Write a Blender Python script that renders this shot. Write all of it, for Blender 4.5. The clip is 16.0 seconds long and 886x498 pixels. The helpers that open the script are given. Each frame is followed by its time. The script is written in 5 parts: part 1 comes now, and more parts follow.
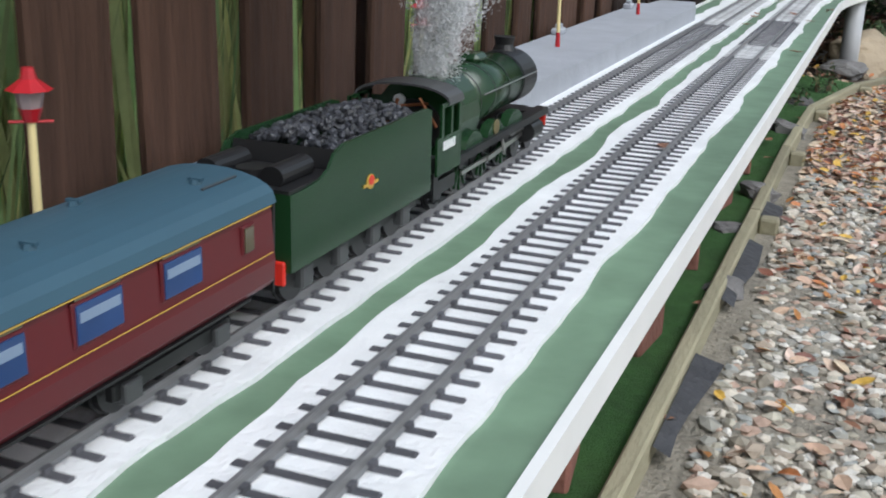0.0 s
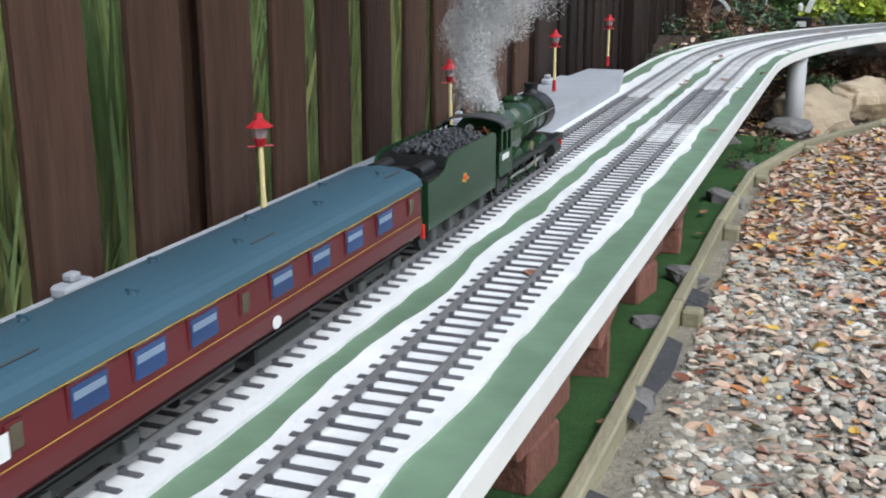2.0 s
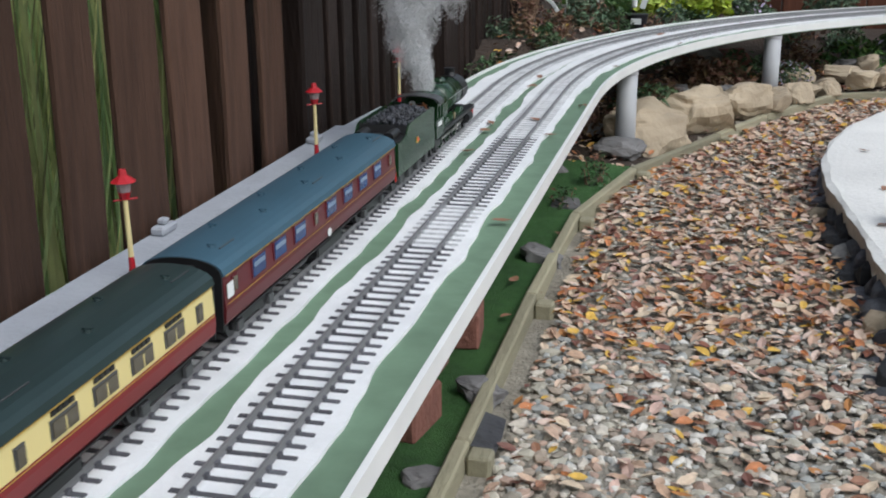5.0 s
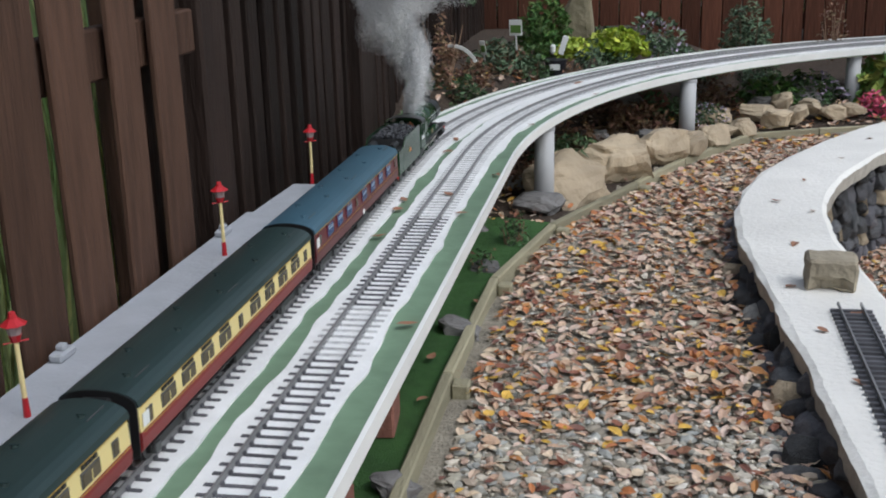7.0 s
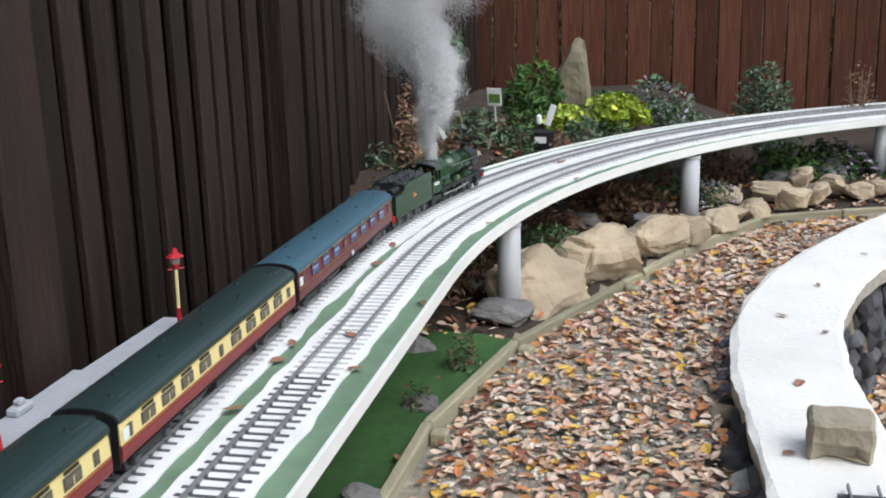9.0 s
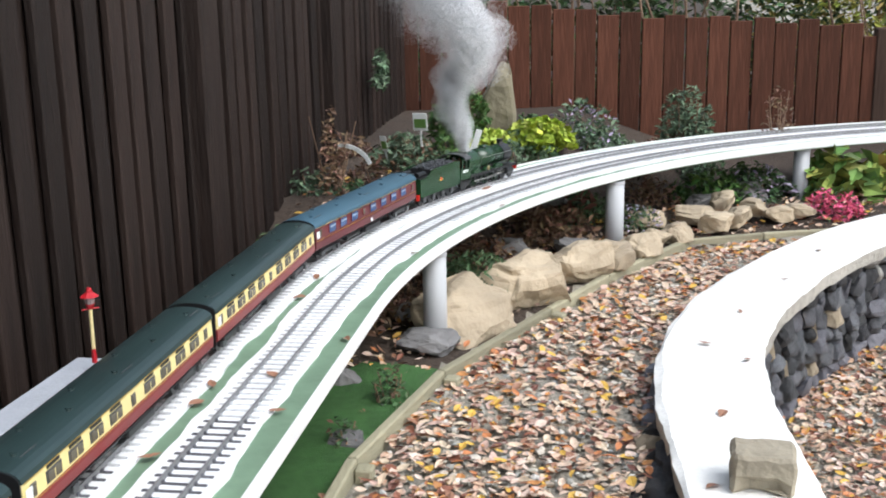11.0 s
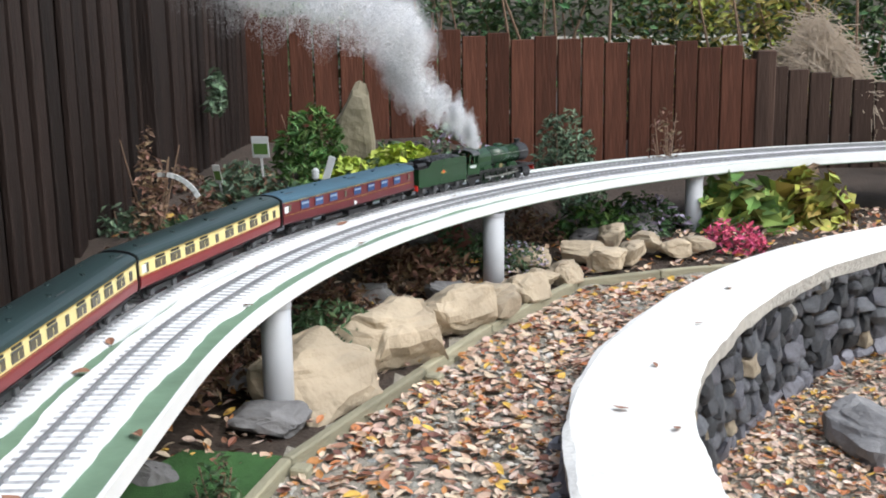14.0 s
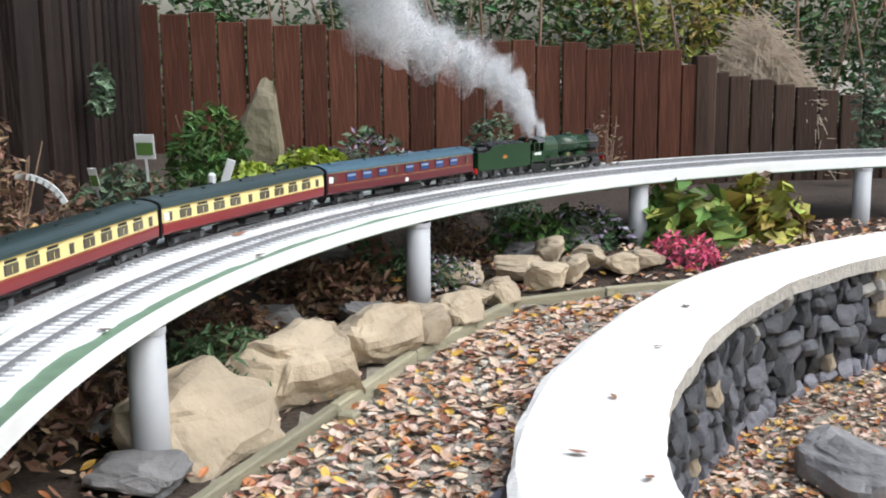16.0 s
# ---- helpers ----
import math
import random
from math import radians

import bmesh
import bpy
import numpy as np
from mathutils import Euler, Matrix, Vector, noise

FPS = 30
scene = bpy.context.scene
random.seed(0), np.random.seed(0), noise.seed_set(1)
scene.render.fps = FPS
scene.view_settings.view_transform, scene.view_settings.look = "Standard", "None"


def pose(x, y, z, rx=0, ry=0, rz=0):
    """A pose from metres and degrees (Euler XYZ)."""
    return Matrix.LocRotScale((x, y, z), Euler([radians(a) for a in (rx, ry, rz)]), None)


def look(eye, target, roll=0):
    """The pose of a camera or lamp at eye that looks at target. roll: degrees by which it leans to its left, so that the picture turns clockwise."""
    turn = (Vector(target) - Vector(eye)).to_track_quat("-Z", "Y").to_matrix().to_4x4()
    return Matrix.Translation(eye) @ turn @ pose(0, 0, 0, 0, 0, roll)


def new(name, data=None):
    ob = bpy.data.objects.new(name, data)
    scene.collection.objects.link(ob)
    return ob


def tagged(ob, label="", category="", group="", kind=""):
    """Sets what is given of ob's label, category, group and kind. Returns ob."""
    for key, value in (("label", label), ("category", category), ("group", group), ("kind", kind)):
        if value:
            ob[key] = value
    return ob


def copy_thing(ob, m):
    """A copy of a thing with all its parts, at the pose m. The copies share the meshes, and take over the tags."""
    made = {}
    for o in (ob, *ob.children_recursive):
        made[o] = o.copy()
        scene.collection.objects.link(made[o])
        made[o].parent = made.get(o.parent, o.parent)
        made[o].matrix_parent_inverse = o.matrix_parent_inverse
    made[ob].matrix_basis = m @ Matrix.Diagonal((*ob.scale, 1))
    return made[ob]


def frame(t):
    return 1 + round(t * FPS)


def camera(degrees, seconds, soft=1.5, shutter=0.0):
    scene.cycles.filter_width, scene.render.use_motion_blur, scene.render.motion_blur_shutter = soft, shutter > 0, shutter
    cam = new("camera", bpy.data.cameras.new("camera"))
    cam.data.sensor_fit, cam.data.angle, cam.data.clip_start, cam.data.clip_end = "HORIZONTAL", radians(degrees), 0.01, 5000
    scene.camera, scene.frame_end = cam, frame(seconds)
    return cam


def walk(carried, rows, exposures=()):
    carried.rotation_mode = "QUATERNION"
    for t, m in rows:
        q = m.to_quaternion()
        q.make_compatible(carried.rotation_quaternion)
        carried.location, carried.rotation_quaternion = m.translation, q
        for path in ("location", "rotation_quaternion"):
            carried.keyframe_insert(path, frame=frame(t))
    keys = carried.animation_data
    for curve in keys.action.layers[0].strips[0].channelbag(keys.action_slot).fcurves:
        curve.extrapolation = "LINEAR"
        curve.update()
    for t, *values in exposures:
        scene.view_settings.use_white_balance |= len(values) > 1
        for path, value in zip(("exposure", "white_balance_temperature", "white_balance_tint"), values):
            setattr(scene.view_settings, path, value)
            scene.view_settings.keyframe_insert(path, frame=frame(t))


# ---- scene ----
cam = camera(43.6, 16.0, soft=1.9, shutter=0.3)
PATH = [
    (0, (0.231, -1.26, 0.694), (-0.456, 0.515, 0.083), 1.7),
    (0.5, (0.235, -1.163, 0.692), (-0.457, 0.617, 0.099), 1.4),
    (1, (0.265, -1.138, 0.715), (-0.427, 0.653, 0.154), 0.9),
    (1.5, (0.284, -1.106, 0.746), (-0.392, 0.695, 0.197), 0.7),
    (2, (0.308, -1.061, 0.754), (-0.361, 0.746, 0.22), -0.1),
    (2.5, (0.316, -0.981, 0.749), (-0.333, 0.831, 0.202), -0.9),
    (3, (0.296, -0.845, 0.755), (-0.312, 0.975, 0.193), -1.7),
    (3.5, (0.316, -0.706, 0.765), (-0.227, 1.133, 0.194), -0.1),
    (5.8, (0.351, -0.497, 0.917), (-0.033, 1.371, 0.314), -0.7),
    (6, (0.351, -0.485, 0.928), (-0.017, 1.389, 0.335), -0.5),
    (6.5, (0.376, -0.498, 0.957), (0.025, 1.386, 0.386), -0.7),
    (7, (0.397, -0.502, 0.985), (0.059, 1.385, 0.414), -1.4),
    (7.5, (0.409, -0.476, 1.024), (0.09, 1.418, 0.469), -2.2),
    (8, (0.461, -0.199, 1.014), (0.126, 1.706, 0.505), -1.4),
    (8.5, (0.505, 0.039, 1.005), (0.113, 1.935, 0.502), -0.5),
    (9, (0.534, 0.056, 1.029), (0.128, 1.949, 0.526), -1.6),
    (11.5, (0.539, 0.115, 1.06), (0.308, 2.046, 0.591), -0.8),
    (12, (0.48, 0.606, 0.936), (0.299, 2.545, 0.482), -0.9),
    (12.5, (0.494, 0.633, 0.93), (0.353, 2.58, 0.496), -1.0),
    (13, (0.472, 0.652, 0.927), (0.4, 2.607, 0.511), -0.2),
    (13.5, (0.476, 0.654, 0.93), (0.433, 2.611, 0.519), -0.1),
    (14, (0.49, 0.652, 0.919), (0.459, 2.611, 0.518), -0.8),
    (14.5, (0.488, 0.661, 0.933), (0.487, 2.618, 0.52), -0.5),
    (15, (0.499, 0.662, 0.942), (0.522, 2.617, 0.522), -0.5),
    (15.5, (0.505, 0.957, 0.85), (0.561, 2.919, 0.465), -0.7),
    (16, (0.5, 1.047, 0.808), (0.607, 3.012, 0.454), -0.5),
]
walk(cam, [(t, look(e, a, r)) for t, e, a, r in PATH],
     exposures=[(0, 0.05, 6050, 8), (1.5, 0.12, 6050, 8), (2.5, 0.22, 6050, 8), (3.5, 0.18, 6050, 8), (6, -0.24, 6100, 9), (7.5, -0.17, 6100, 9), (8.6, 0.2, 6150, 9), (9, 0.25, 6150, 9), (11.5, 0.65, 6150, 9), (12.2, 0.6, 6150, 9), (16, 0.53, 6150, 9)])

# overcast daylight: a pale sky and a very wide, weak sun
world = bpy.data.worlds.new("overcast_sky")
scene.world = world
world.use_nodes = True
wn = world.node_tree.nodes
sky = wn.new("ShaderNodeTexSky")
sky.sky_type = "NISHITA"
sky.sun_disc = False
sky.sun_elevation, sky.sun_rotation = radians(50), radians(120)
sky.air_density, sky.dust_density = 1.6, 4.0
hsv = wn.new("ShaderNodeHueSaturation")
hsv.inputs["Saturation"].default_value = 0.55
world.node_tree.links.new(sky.outputs[0], hsv.inputs["Color"])
world.node_tree.links.new(hsv.outputs[0], wn["Background"].inputs[0])
wn["Background"].inputs[1].default_value = 0.15
sun = new("sun", bpy.data.lights.new("sun", "SUN"))
sun.data.energy, sun.data.angle, sun.data.color = 1.3, radians(40), (0.97, 0.985, 1.0)
sun.matrix_world = look((3, 1, 5), (0.3, 2.2, 0.3))


# ---- materials ----
def mat(name, col, rough=0.6, metal=0.0, var=0.25, scale=20.0, bump=0.0, bscale=None, stretch=None,
        col2=None, island=0.0, objrand=0.0, spec=0.5, hue=0.0):
    m = bpy.data.materials.new(name)
    m.use_nodes = True
    nt = m.node_tree
    n, ln = nt.nodes, nt.links
    b = n["Principled BSDF"]
    b.inputs["Roughness"].default_value, b.inputs["Metallic"].default_value = rough, metal
    b.inputs["Specular IOR Level"].default_value = spec
    tc = n.new("ShaderNodeTexCoord")
    src = tc.outputs["Object"]
    if stretch:
        mp = n.new("ShaderNodeMapping")
        mp.inputs["Scale"].default_value = stretch
        ln.new(src, mp.inputs[0])
        src = mp.outputs[0]
    noise1 = n.new("ShaderNodeTexNoise")
    noise1.inputs["Scale"].default_value, noise1.inputs["Detail"].default_value = scale, 6
    ln.new(src, noise1.inputs["Vector"])
    noise2 = n.new("ShaderNodeTexNoise")
    noise2.inputs["Scale"].default_value, noise2.inputs["Detail"].default_value = scale * 0.16, 3
    ln.new(src, noise2.inputs["Vector"])
    mix = n.new("ShaderNodeMix")
    mix.data_type = "RGBA"
    dark = tuple(max(0, c * (1 - var)) for c in col)
    lite = col2 or tuple(min(1, c * (1 + var)) for c in col)
    mix.inputs["A"].default_value, mix.inputs["B"].default_value = (*dark, 1), (*lite, 1)
    mth = n.new("ShaderNodeMath")
    mth.operation = "MULTIPLY_ADD"
    ln.new(noise1.outputs[0], mth.inputs[0])
    mth.inputs[1].default_value = 0.9
    sub = n.new("ShaderNodeMath")
    sub.operation = "MULTIPLY_ADD"
    sub.inputs[1].default_value, sub.inputs[2].default_value = 0.9, -0.4
    ln.new(noise2.outputs[0], sub.inputs[0])
    ln.new(sub.outputs[0], mth.inputs[2])
    ln.new(mth.outputs[0], mix.inputs["Factor"])
    out = mix.outputs["Result"]
    if island or objrand:
        hs = n.new("ShaderNodeHueSaturation")
        if island:
            gi = n.new("ShaderNodeNewGeometry")
            rnd, amt = gi.outputs["Random Per Island"], island
        else:
            gi = n.new("ShaderNodeObjectInfo")
            rnd, amt = gi.outputs["Random"], objrand
        rg = n.new("ShaderNodeMapRange")
        rg.inputs["To Min"].default_value, rg.inputs["To Max"].default_value = 1 - amt, 1 + amt
        ln.new(rnd, rg.inputs["Value"])
        ln.new(rg.outputs[0], hs.inputs["Value"])
        if hue:
            rh = n.new("ShaderNodeMapRange")
            rh.inputs["To Min"].default_value, rh.inputs["To Max"].default_value = 0.5 - hue, 0.5 + hue
            mu = n.new("ShaderNodeMath")
            mu.operation = "MULTIPLY"
            mu.inputs[1].default_value = 7.31
            fr = n.new("ShaderNodeMath")
            fr.operation = "FRACT"
            ln.new(rnd, mu.inputs[0])
            ln.new(mu.outputs[0], fr.inputs[0])
            ln.new(fr.outputs[0], rh.inputs["Value"])
            ln.new(rh.outputs[0], hs.inputs["Hue"])
        ln.new(out, hs.inputs["Color"])
        out = hs.outputs[0]
    ln.new(out, b.inputs["Base Color"])
    if bump:
        nb = n.new("ShaderNodeTexNoise")
        nb.inputs["Scale"].default_value, nb.inputs["Detail"].default_value = bscale or scale * 2, 5
        ln.new(src, nb.inputs["Vector"])
        bp = n.new("ShaderNodeBump")
        bp.inputs["Strength"].default_value, bp.inputs["Distance"].default_value = bump, 0.01
        ln.new(nb.outputs[0], bp.inputs["Height"])
        ln.new(bp.outputs[0], b.inputs["Normal"])
    return m


def ramp_mat(name, stops, rough=0.7):
    """Each loose piece takes its own colour out of a list."""
    m = bpy.data.materials.new(name)
    m.use_nodes = True
    n, ln = m.node_tree.nodes, m.node_tree.links
    b = n["Principled BSDF"]
    b.inputs["Roughness"].default_value = rough
    gi = n.new("ShaderNodeNewGeometry")
    cr = n.new("ShaderNodeValToRGB")
    cr.color_ramp.interpolation = "CONSTANT"
    el = cr.color_ramp.elements
    while len(el) < len(stops):
        el.new(0.5)
    for i, c in enumerate(stops):
        el[i].position = i / len(stops)
        el[i].color = (*c, 1)
    ln.new(gi.outputs["Random Per Island"], cr.inputs[0])
    no = n.new("ShaderNodeTexNoise")
    no.inputs["Scale"].default_value, no.inputs["Detail"].default_value = 90, 4
    tc = n.new("ShaderNodeTexCoord")
    ln.new(tc.outputs["Object"], no.inputs["Vector"])
    mx = n.new("ShaderNodeMix")
    mx.data_type, mx.blend_type = "RGBA", "MULTIPLY"
    mx.inputs["Factor"].default_value = 0.75
    rr = n.new("ShaderNodeMapRange")
    rr.inputs["To Min"].default_value, rr.inputs["To Max"].default_value = 0.35, 1.45
    ln.new(no.outputs[0], rr.inputs["Value"])
    ln.new(cr.outputs[0], mx.inputs["A"])
    ln.new(rr.outputs[0], mx.inputs["B"])
    ln.new(mx.outputs["Result"], b.inputs["Base Color"])
    return m


FENCE = mat("stained_fence_timber", (0.064, 0.035, 0.024), 0.75, spec=0.2, var=1.2, scale=13, bump=0.5, bscale=40, stretch=(3, 3, 0.35), objrand=0.35)
FENCE_RED = mat("red_brown_fence_timber", (0.085, 0.033, 0.020), 0.8, spec=0.2, var=1.0, scale=12, bump=0.5, bscale=40, stretch=(3, 3, 0.35), objrand=0.3)
FENCE_DARK = mat("dark_oiled_fence_timber", (0.021, 0.013, 0.0105), 0.65, spec=0.25, var=0.9, scale=9, bump=0.5, bscale=40, stretch=(3, 3, 0.35), objrand=0.4)
FENCE_OLD = mat("weathered_grey_fence_timber", (0.052, 0.032, 0.024), 0.8, spec=0.2, var=0.9, scale=9, bump=0.5, bscale=40, stretch=(3, 3, 0.35), objrand=0.3)
GREEN_PAINT = mat("worn_sage_green_paint", (0.15, 0.235, 0.155), 0.6, var=0.35, scale=22, bump=0.15)
WHITE_PAINT = mat("white_ballast_paint", (0.78, 0.79, 0.80), 0.75, var=0.14, scale=30, bump=0.35, bscale=160)
FASCIA = mat("white_painted_edge_board", (0.76, 0.77, 0.76), 0.5, var=0.12, scale=12)
RAIL = mat("dull_steel_rail", (0.22, 0.22, 0.225), 0.45, 0.4, var=0.3, scale=40)
SLEEPER = mat("dark_grey_plastic_sleeper", (0.085, 0.085, 0.097), 0.65, var=0.35, scale=60, objrand=0.3)
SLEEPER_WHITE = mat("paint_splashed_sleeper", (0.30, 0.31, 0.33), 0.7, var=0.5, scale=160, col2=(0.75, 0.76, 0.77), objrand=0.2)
CONCRETE = mat("grey_platform_concrete", (0.36, 0.38, 0.42), 0.7, var=0.18, scale=18, bump=0.2, bscale=120)
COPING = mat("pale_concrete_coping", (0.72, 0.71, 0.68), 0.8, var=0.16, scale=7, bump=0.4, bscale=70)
COPING_EDGE = mat("rough_darker_coping_side", (0.42, 0.40, 0.36), 0.9, var=0.35, scale=20, bump=0.8, bscale=60)
TURF = mat("artificial_turf", (0.045, 0.13, 0.03), 0.85, var=0.4, scale=60, bump=0.9, bscale=350)
GRAVEL_BED = mat("gravel_bed_grit", (0.27, 0.245, 0.20), 0.95, var=0.5, scale=70, bump=1.0, bscale=130)
SOIL = mat("dark_garden_soil", (0.045, 0.031, 0.022), 0.95, var=0.5, scale=25, bump=1.0, bscale=60)
EDGING = mat("green_tinged_edging_timber", (0.27, 0.25, 0.17), 0.8, var=0.3, scale=14, bump=0.4, bscale=60, stretch=(2, 0.5, 2), objrand=0.2)
PIPE = mat("grey_painted_pipe", (0.42, 0.43, 0.45), 0.5, var=0.12, scale=20)
BRICK = mat("red_brick", (0.20, 0.085, 0.065), 0.85, var=0.35, scale=40, bump=0.5, objrand=0.35)
SANDSTONE = mat("buff_sandstone", (0.38, 0.31, 0.22), 0.9, var=0.35, scale=9, bump=0.9, bscale=30, objrand=0.18)
GREYSTONE = mat("grey_rock", (0.17, 0.165, 0.165), 0.85, var=0.5, scale=10, bump=0.9, bscale=30, objrand=0.3)
SLATE = mat("dark_slate_walling", (0.078, 0.080, 0.090), 0.7, var=0.6, scale=14, bump=0.8, bscale=40, objrand=0.92, hue=0.03)
GREYSTONE_PALE = mat("pale_grey_walling", (0.34, 0.33, 0.31), 0.85, var=0.5, scale=16, bump=0.8, bscale=40, objrand=0.3)
OLDSTONE = mat("lichened_grey_buff_stone", (0.21, 0.185, 0.125), 0.9, var=0.4, scale=9, bump=0.9, bscale=30)
CREEPER = mat("bleached_dead_creeper", (0.46, 0.37, 0.28), 0.9, var=0.4, scale=30)
BLOCK = mat("mossy_stone_block", (0.32, 0.28, 0.21), 0.9, var=0.45, scale=14, bump=0.9, bscale=50)
MEMBRANE = mat("black_weed_membrane", (0.045, 0.046, 0.052), 0.7, var=0.5, scale=30, bump=0.8, bscale=60)
PEBBLE = ramp_mat("mixed_gravel", [(0.46, 0.43, 0.35), (0.33, 0.32, 0.28), (0.58, 0.53, 0.45), (0.28, 0.25, 0.2), (0.40, 0.33, 0.26), (0.66, 0.63, 0.57), (0.45, 0.32, 0.25), (0.36, 0.37, 0.35)], 0.8)
LEAF = ramp_mat("fallen_leaves", [(0.50, 0.19, 0.07), (0.62, 0.47, 0.36), (0.68, 0.53, 0.44), (0.58, 0.40, 0.33), (0.66, 0.52, 0.38), (0.22, 0.08, 0.045), (0.62, 0.50, 0.36), (0.45, 0.20, 0.06), (0.30, 0.15, 0.09), (0.54, 0.36, 0.26), (0.50, 0.33, 0.22), (0.17, 0.07, 0.05), (0.60, 0.42, 0.30), (0.55, 0.38, 0.28), (0.64, 0.40, 0.07)], 0.6)
G_LOCO = mat("glossy_brunswick_green", (0.013, 0.043, 0.016), 0.22, var=0.15, scale=10)
BLACK = mat("satin_black_paint", (0.012, 0.012, 0.013), 0.4, var=0.3, scale=30)
DARKGREY = mat("dark_grey_roof_paint", (0.06, 0.062, 0.065), 0.4, var=0.2, scale=20)
STEELROD = mat("polished_steel_rod", (0.45, 0.44, 0.42), 0.3, 0.9, var=0.15, scale=30)
COPPER = mat("copper_pipework", (0.45, 0.18, 0.09), 0.35, 0.9, var=0.2, scale=30)
RED_PAINT = mat("red_bufferbeam_paint", (0.60, 0.025, 0.015), 0.35, var=0.1, scale=20)
BRASS = mat("dull_brass", (0.30, 0.24, 0.12), 0.4, 0.7, var=0.2, scale=40)
COAL = mat("coal_lumps", (0.035, 0.037, 0.045), 0.35, var=0.6, scale=60, bump=0.6, island=0.7)
MAROON = mat("maroon_coach_paint", (0.105, 0.012, 0.016), 0.34, var=0.15, scale=12)
CREAM = mat("cream_coach_paint", (0.74, 0.62, 0.27), 0.35, var=0.08, scale=12)
CRIMSON = mat("crimson_coach_paint", (0.20, 0.02, 0.022), 0.35, var=0.12, scale=12)
ROOF_BLUE = mat("blue_grey_coach_roof", (0.038, 0.09, 0.13), 0.5, var=0.2, scale=9)
ROOF_GREEN = mat("dark_green_coach_roof", (0.018, 0.035, 0.035), 0.35, var=0.25, scale=14)
GLASS = mat("dark_coach_glass", (0.10, 0.085, 0.055), 0.12, var=0.3, scale=25)
GLASS_BLUE = mat("glass_before_blue_seats", (0.022, 0.055, 0.16), 0.15, var=0.4, scale=30)
BLIND = mat("white_blind", (0.20, 0.27, 0.38), 0.5, var=0.1, scale=30)
GOLD = mat("yellow_lining", (0.50, 0.33, 0.06), 0.45, var=0.1, scale=30)
LAMP_RED = mat("red_lamp_enamel", (0.42, 0.012, 0.02), 0.35, var=0.15, scale=40)
LAMP_CREAM = mat("cream_lamp_post_paint", (0.76, 0.64, 0.32), 0.45, var=0.1, scale=40)
LAMP_GLASS = mat("frosted_lamp_glass", (0.34, 0.27, 0.27), 0.2, var=0.1, scale=40)
WHITE_PLASTIC = mat("white_plastic", (0.75, 0.77, 0.77), 0.4, var=0.06, scale=20)
POT_BLACK = mat("black_plastic_pot", (0.015, 0.015, 0.02), 0.4, var=0.2, scale=20)
TERRACOTTA = mat("terracotta", (0.15, 0.055, 0.042), 0.8, var=0.25, scale=20)
TWIG = mat("dry_twigs", (0.23, 0.15, 0.10), 0.9, var=0.4, scale=30)


def foliage(name, col, amt=0.5, hue=0.03):
    return mat(name, col, 0.6, var=0.3, scale=30, island=amt, hue=hue)


F_DARK = foliage("dark_green_foliage", (0.05, 0.095, 0.035))
F_GREY = foliage("grey_green_foliage", (0.10, 0.155, 0.09), 0.7)
F_LIME = foliage("lime_green_foliage", (0.35, 0.43, 0.05), 0.4, 0.02)
F_FERN = foliage("fern_green", (0.075, 0.155, 0.035), 0.5)
F_GRASS = foliage("bright_grass", (0.46, 0.56, 0.24), 0.5, 0.05)
F_GOLD = foliage("yellowing_leaves", (0.30, 0.28, 0.05), 0.5, 0.06)
F_RUST = foliage("russet_foliage", (0.15, 0.085, 0.05), 0.5, 0.03)
F_WITHER = foliage("withered_brown_leaves", (0.26, 0.16, 0.10), 0.5, 0.03)
F_PINK = foliage("pink_flowers", (0.62, 0.10, 0.20), 0.3, 0.02)
F_PALE = foliage("pale_dry_grass", (0.60, 0.62, 0.40), 0.5, 0.04)
F_TURNING = foliage("green_leaves_turning", (0.17, 0.23, 0.05), 0.6, 0.06)
F_LILAC = foliage("lilac_flowers", (0.42, 0.36, 0.50), 0.4, 0.03)
F_HEDGE = foliage("hedge_foliage", (0.06, 0.11, 0.035), 0.6, 0.05)
SMOKE = mat("white_steam", (0.85, 0.86, 0.88), 1.0, var=0.03, scale=4, spec=0.0)


def thin_out(m, share):
    """Lets a share of the light pass, as through mist."""
    nt = m.node_tree
    out = [n for n in nt.nodes if n.type == "OUTPUT_MATERIAL"][0]
    src = out.inputs["Surface"].links[0].from_socket
    tr, mix = nt.nodes.new("ShaderNodeBsdfTransparent"), nt.nodes.new("ShaderNodeMixShader")
    mix.inputs[0].default_value = share
    nt.links.new(src, mix.inputs[1])
    nt.links.new(tr.outputs[0], mix.inputs[2])
    nt.links.new(mix.outputs[0], out.inputs["Surface"])


thin_out(SMOKE, 0.66)
SMOKE.node_tree.nodes["Principled BSDF"].inputs["Subsurface Weight"].default_value = 0.0


# ---- mesh helpers ----
def mesh_from(name, verts, faces, material=None, smooth=False):
    me = bpy.data.meshes.new(name)
    me.from_pydata([tuple(v) for v in verts], [], faces)
    if material:
        me.materials.append(material)
    if smooth:
        me.polygons.foreach_set("use_smooth", [True] * len(me.polygons))
    me.update()
    return me


def part(name, bm, material, parent=None, label="", smooth=False):
    me = bpy.data.meshes.new(name)
    bm.normal_update()
    bm.to_mesh(me)
    bm.free()
    me.materials.append(material)
    if smooth:
        me.polygons.foreach_set("use_smooth", [True] * len(me.polygons))
    ob = new(name, me)
    if parent:
        ob.parent = parent
    if label:
        ob["label"] = label
    return ob


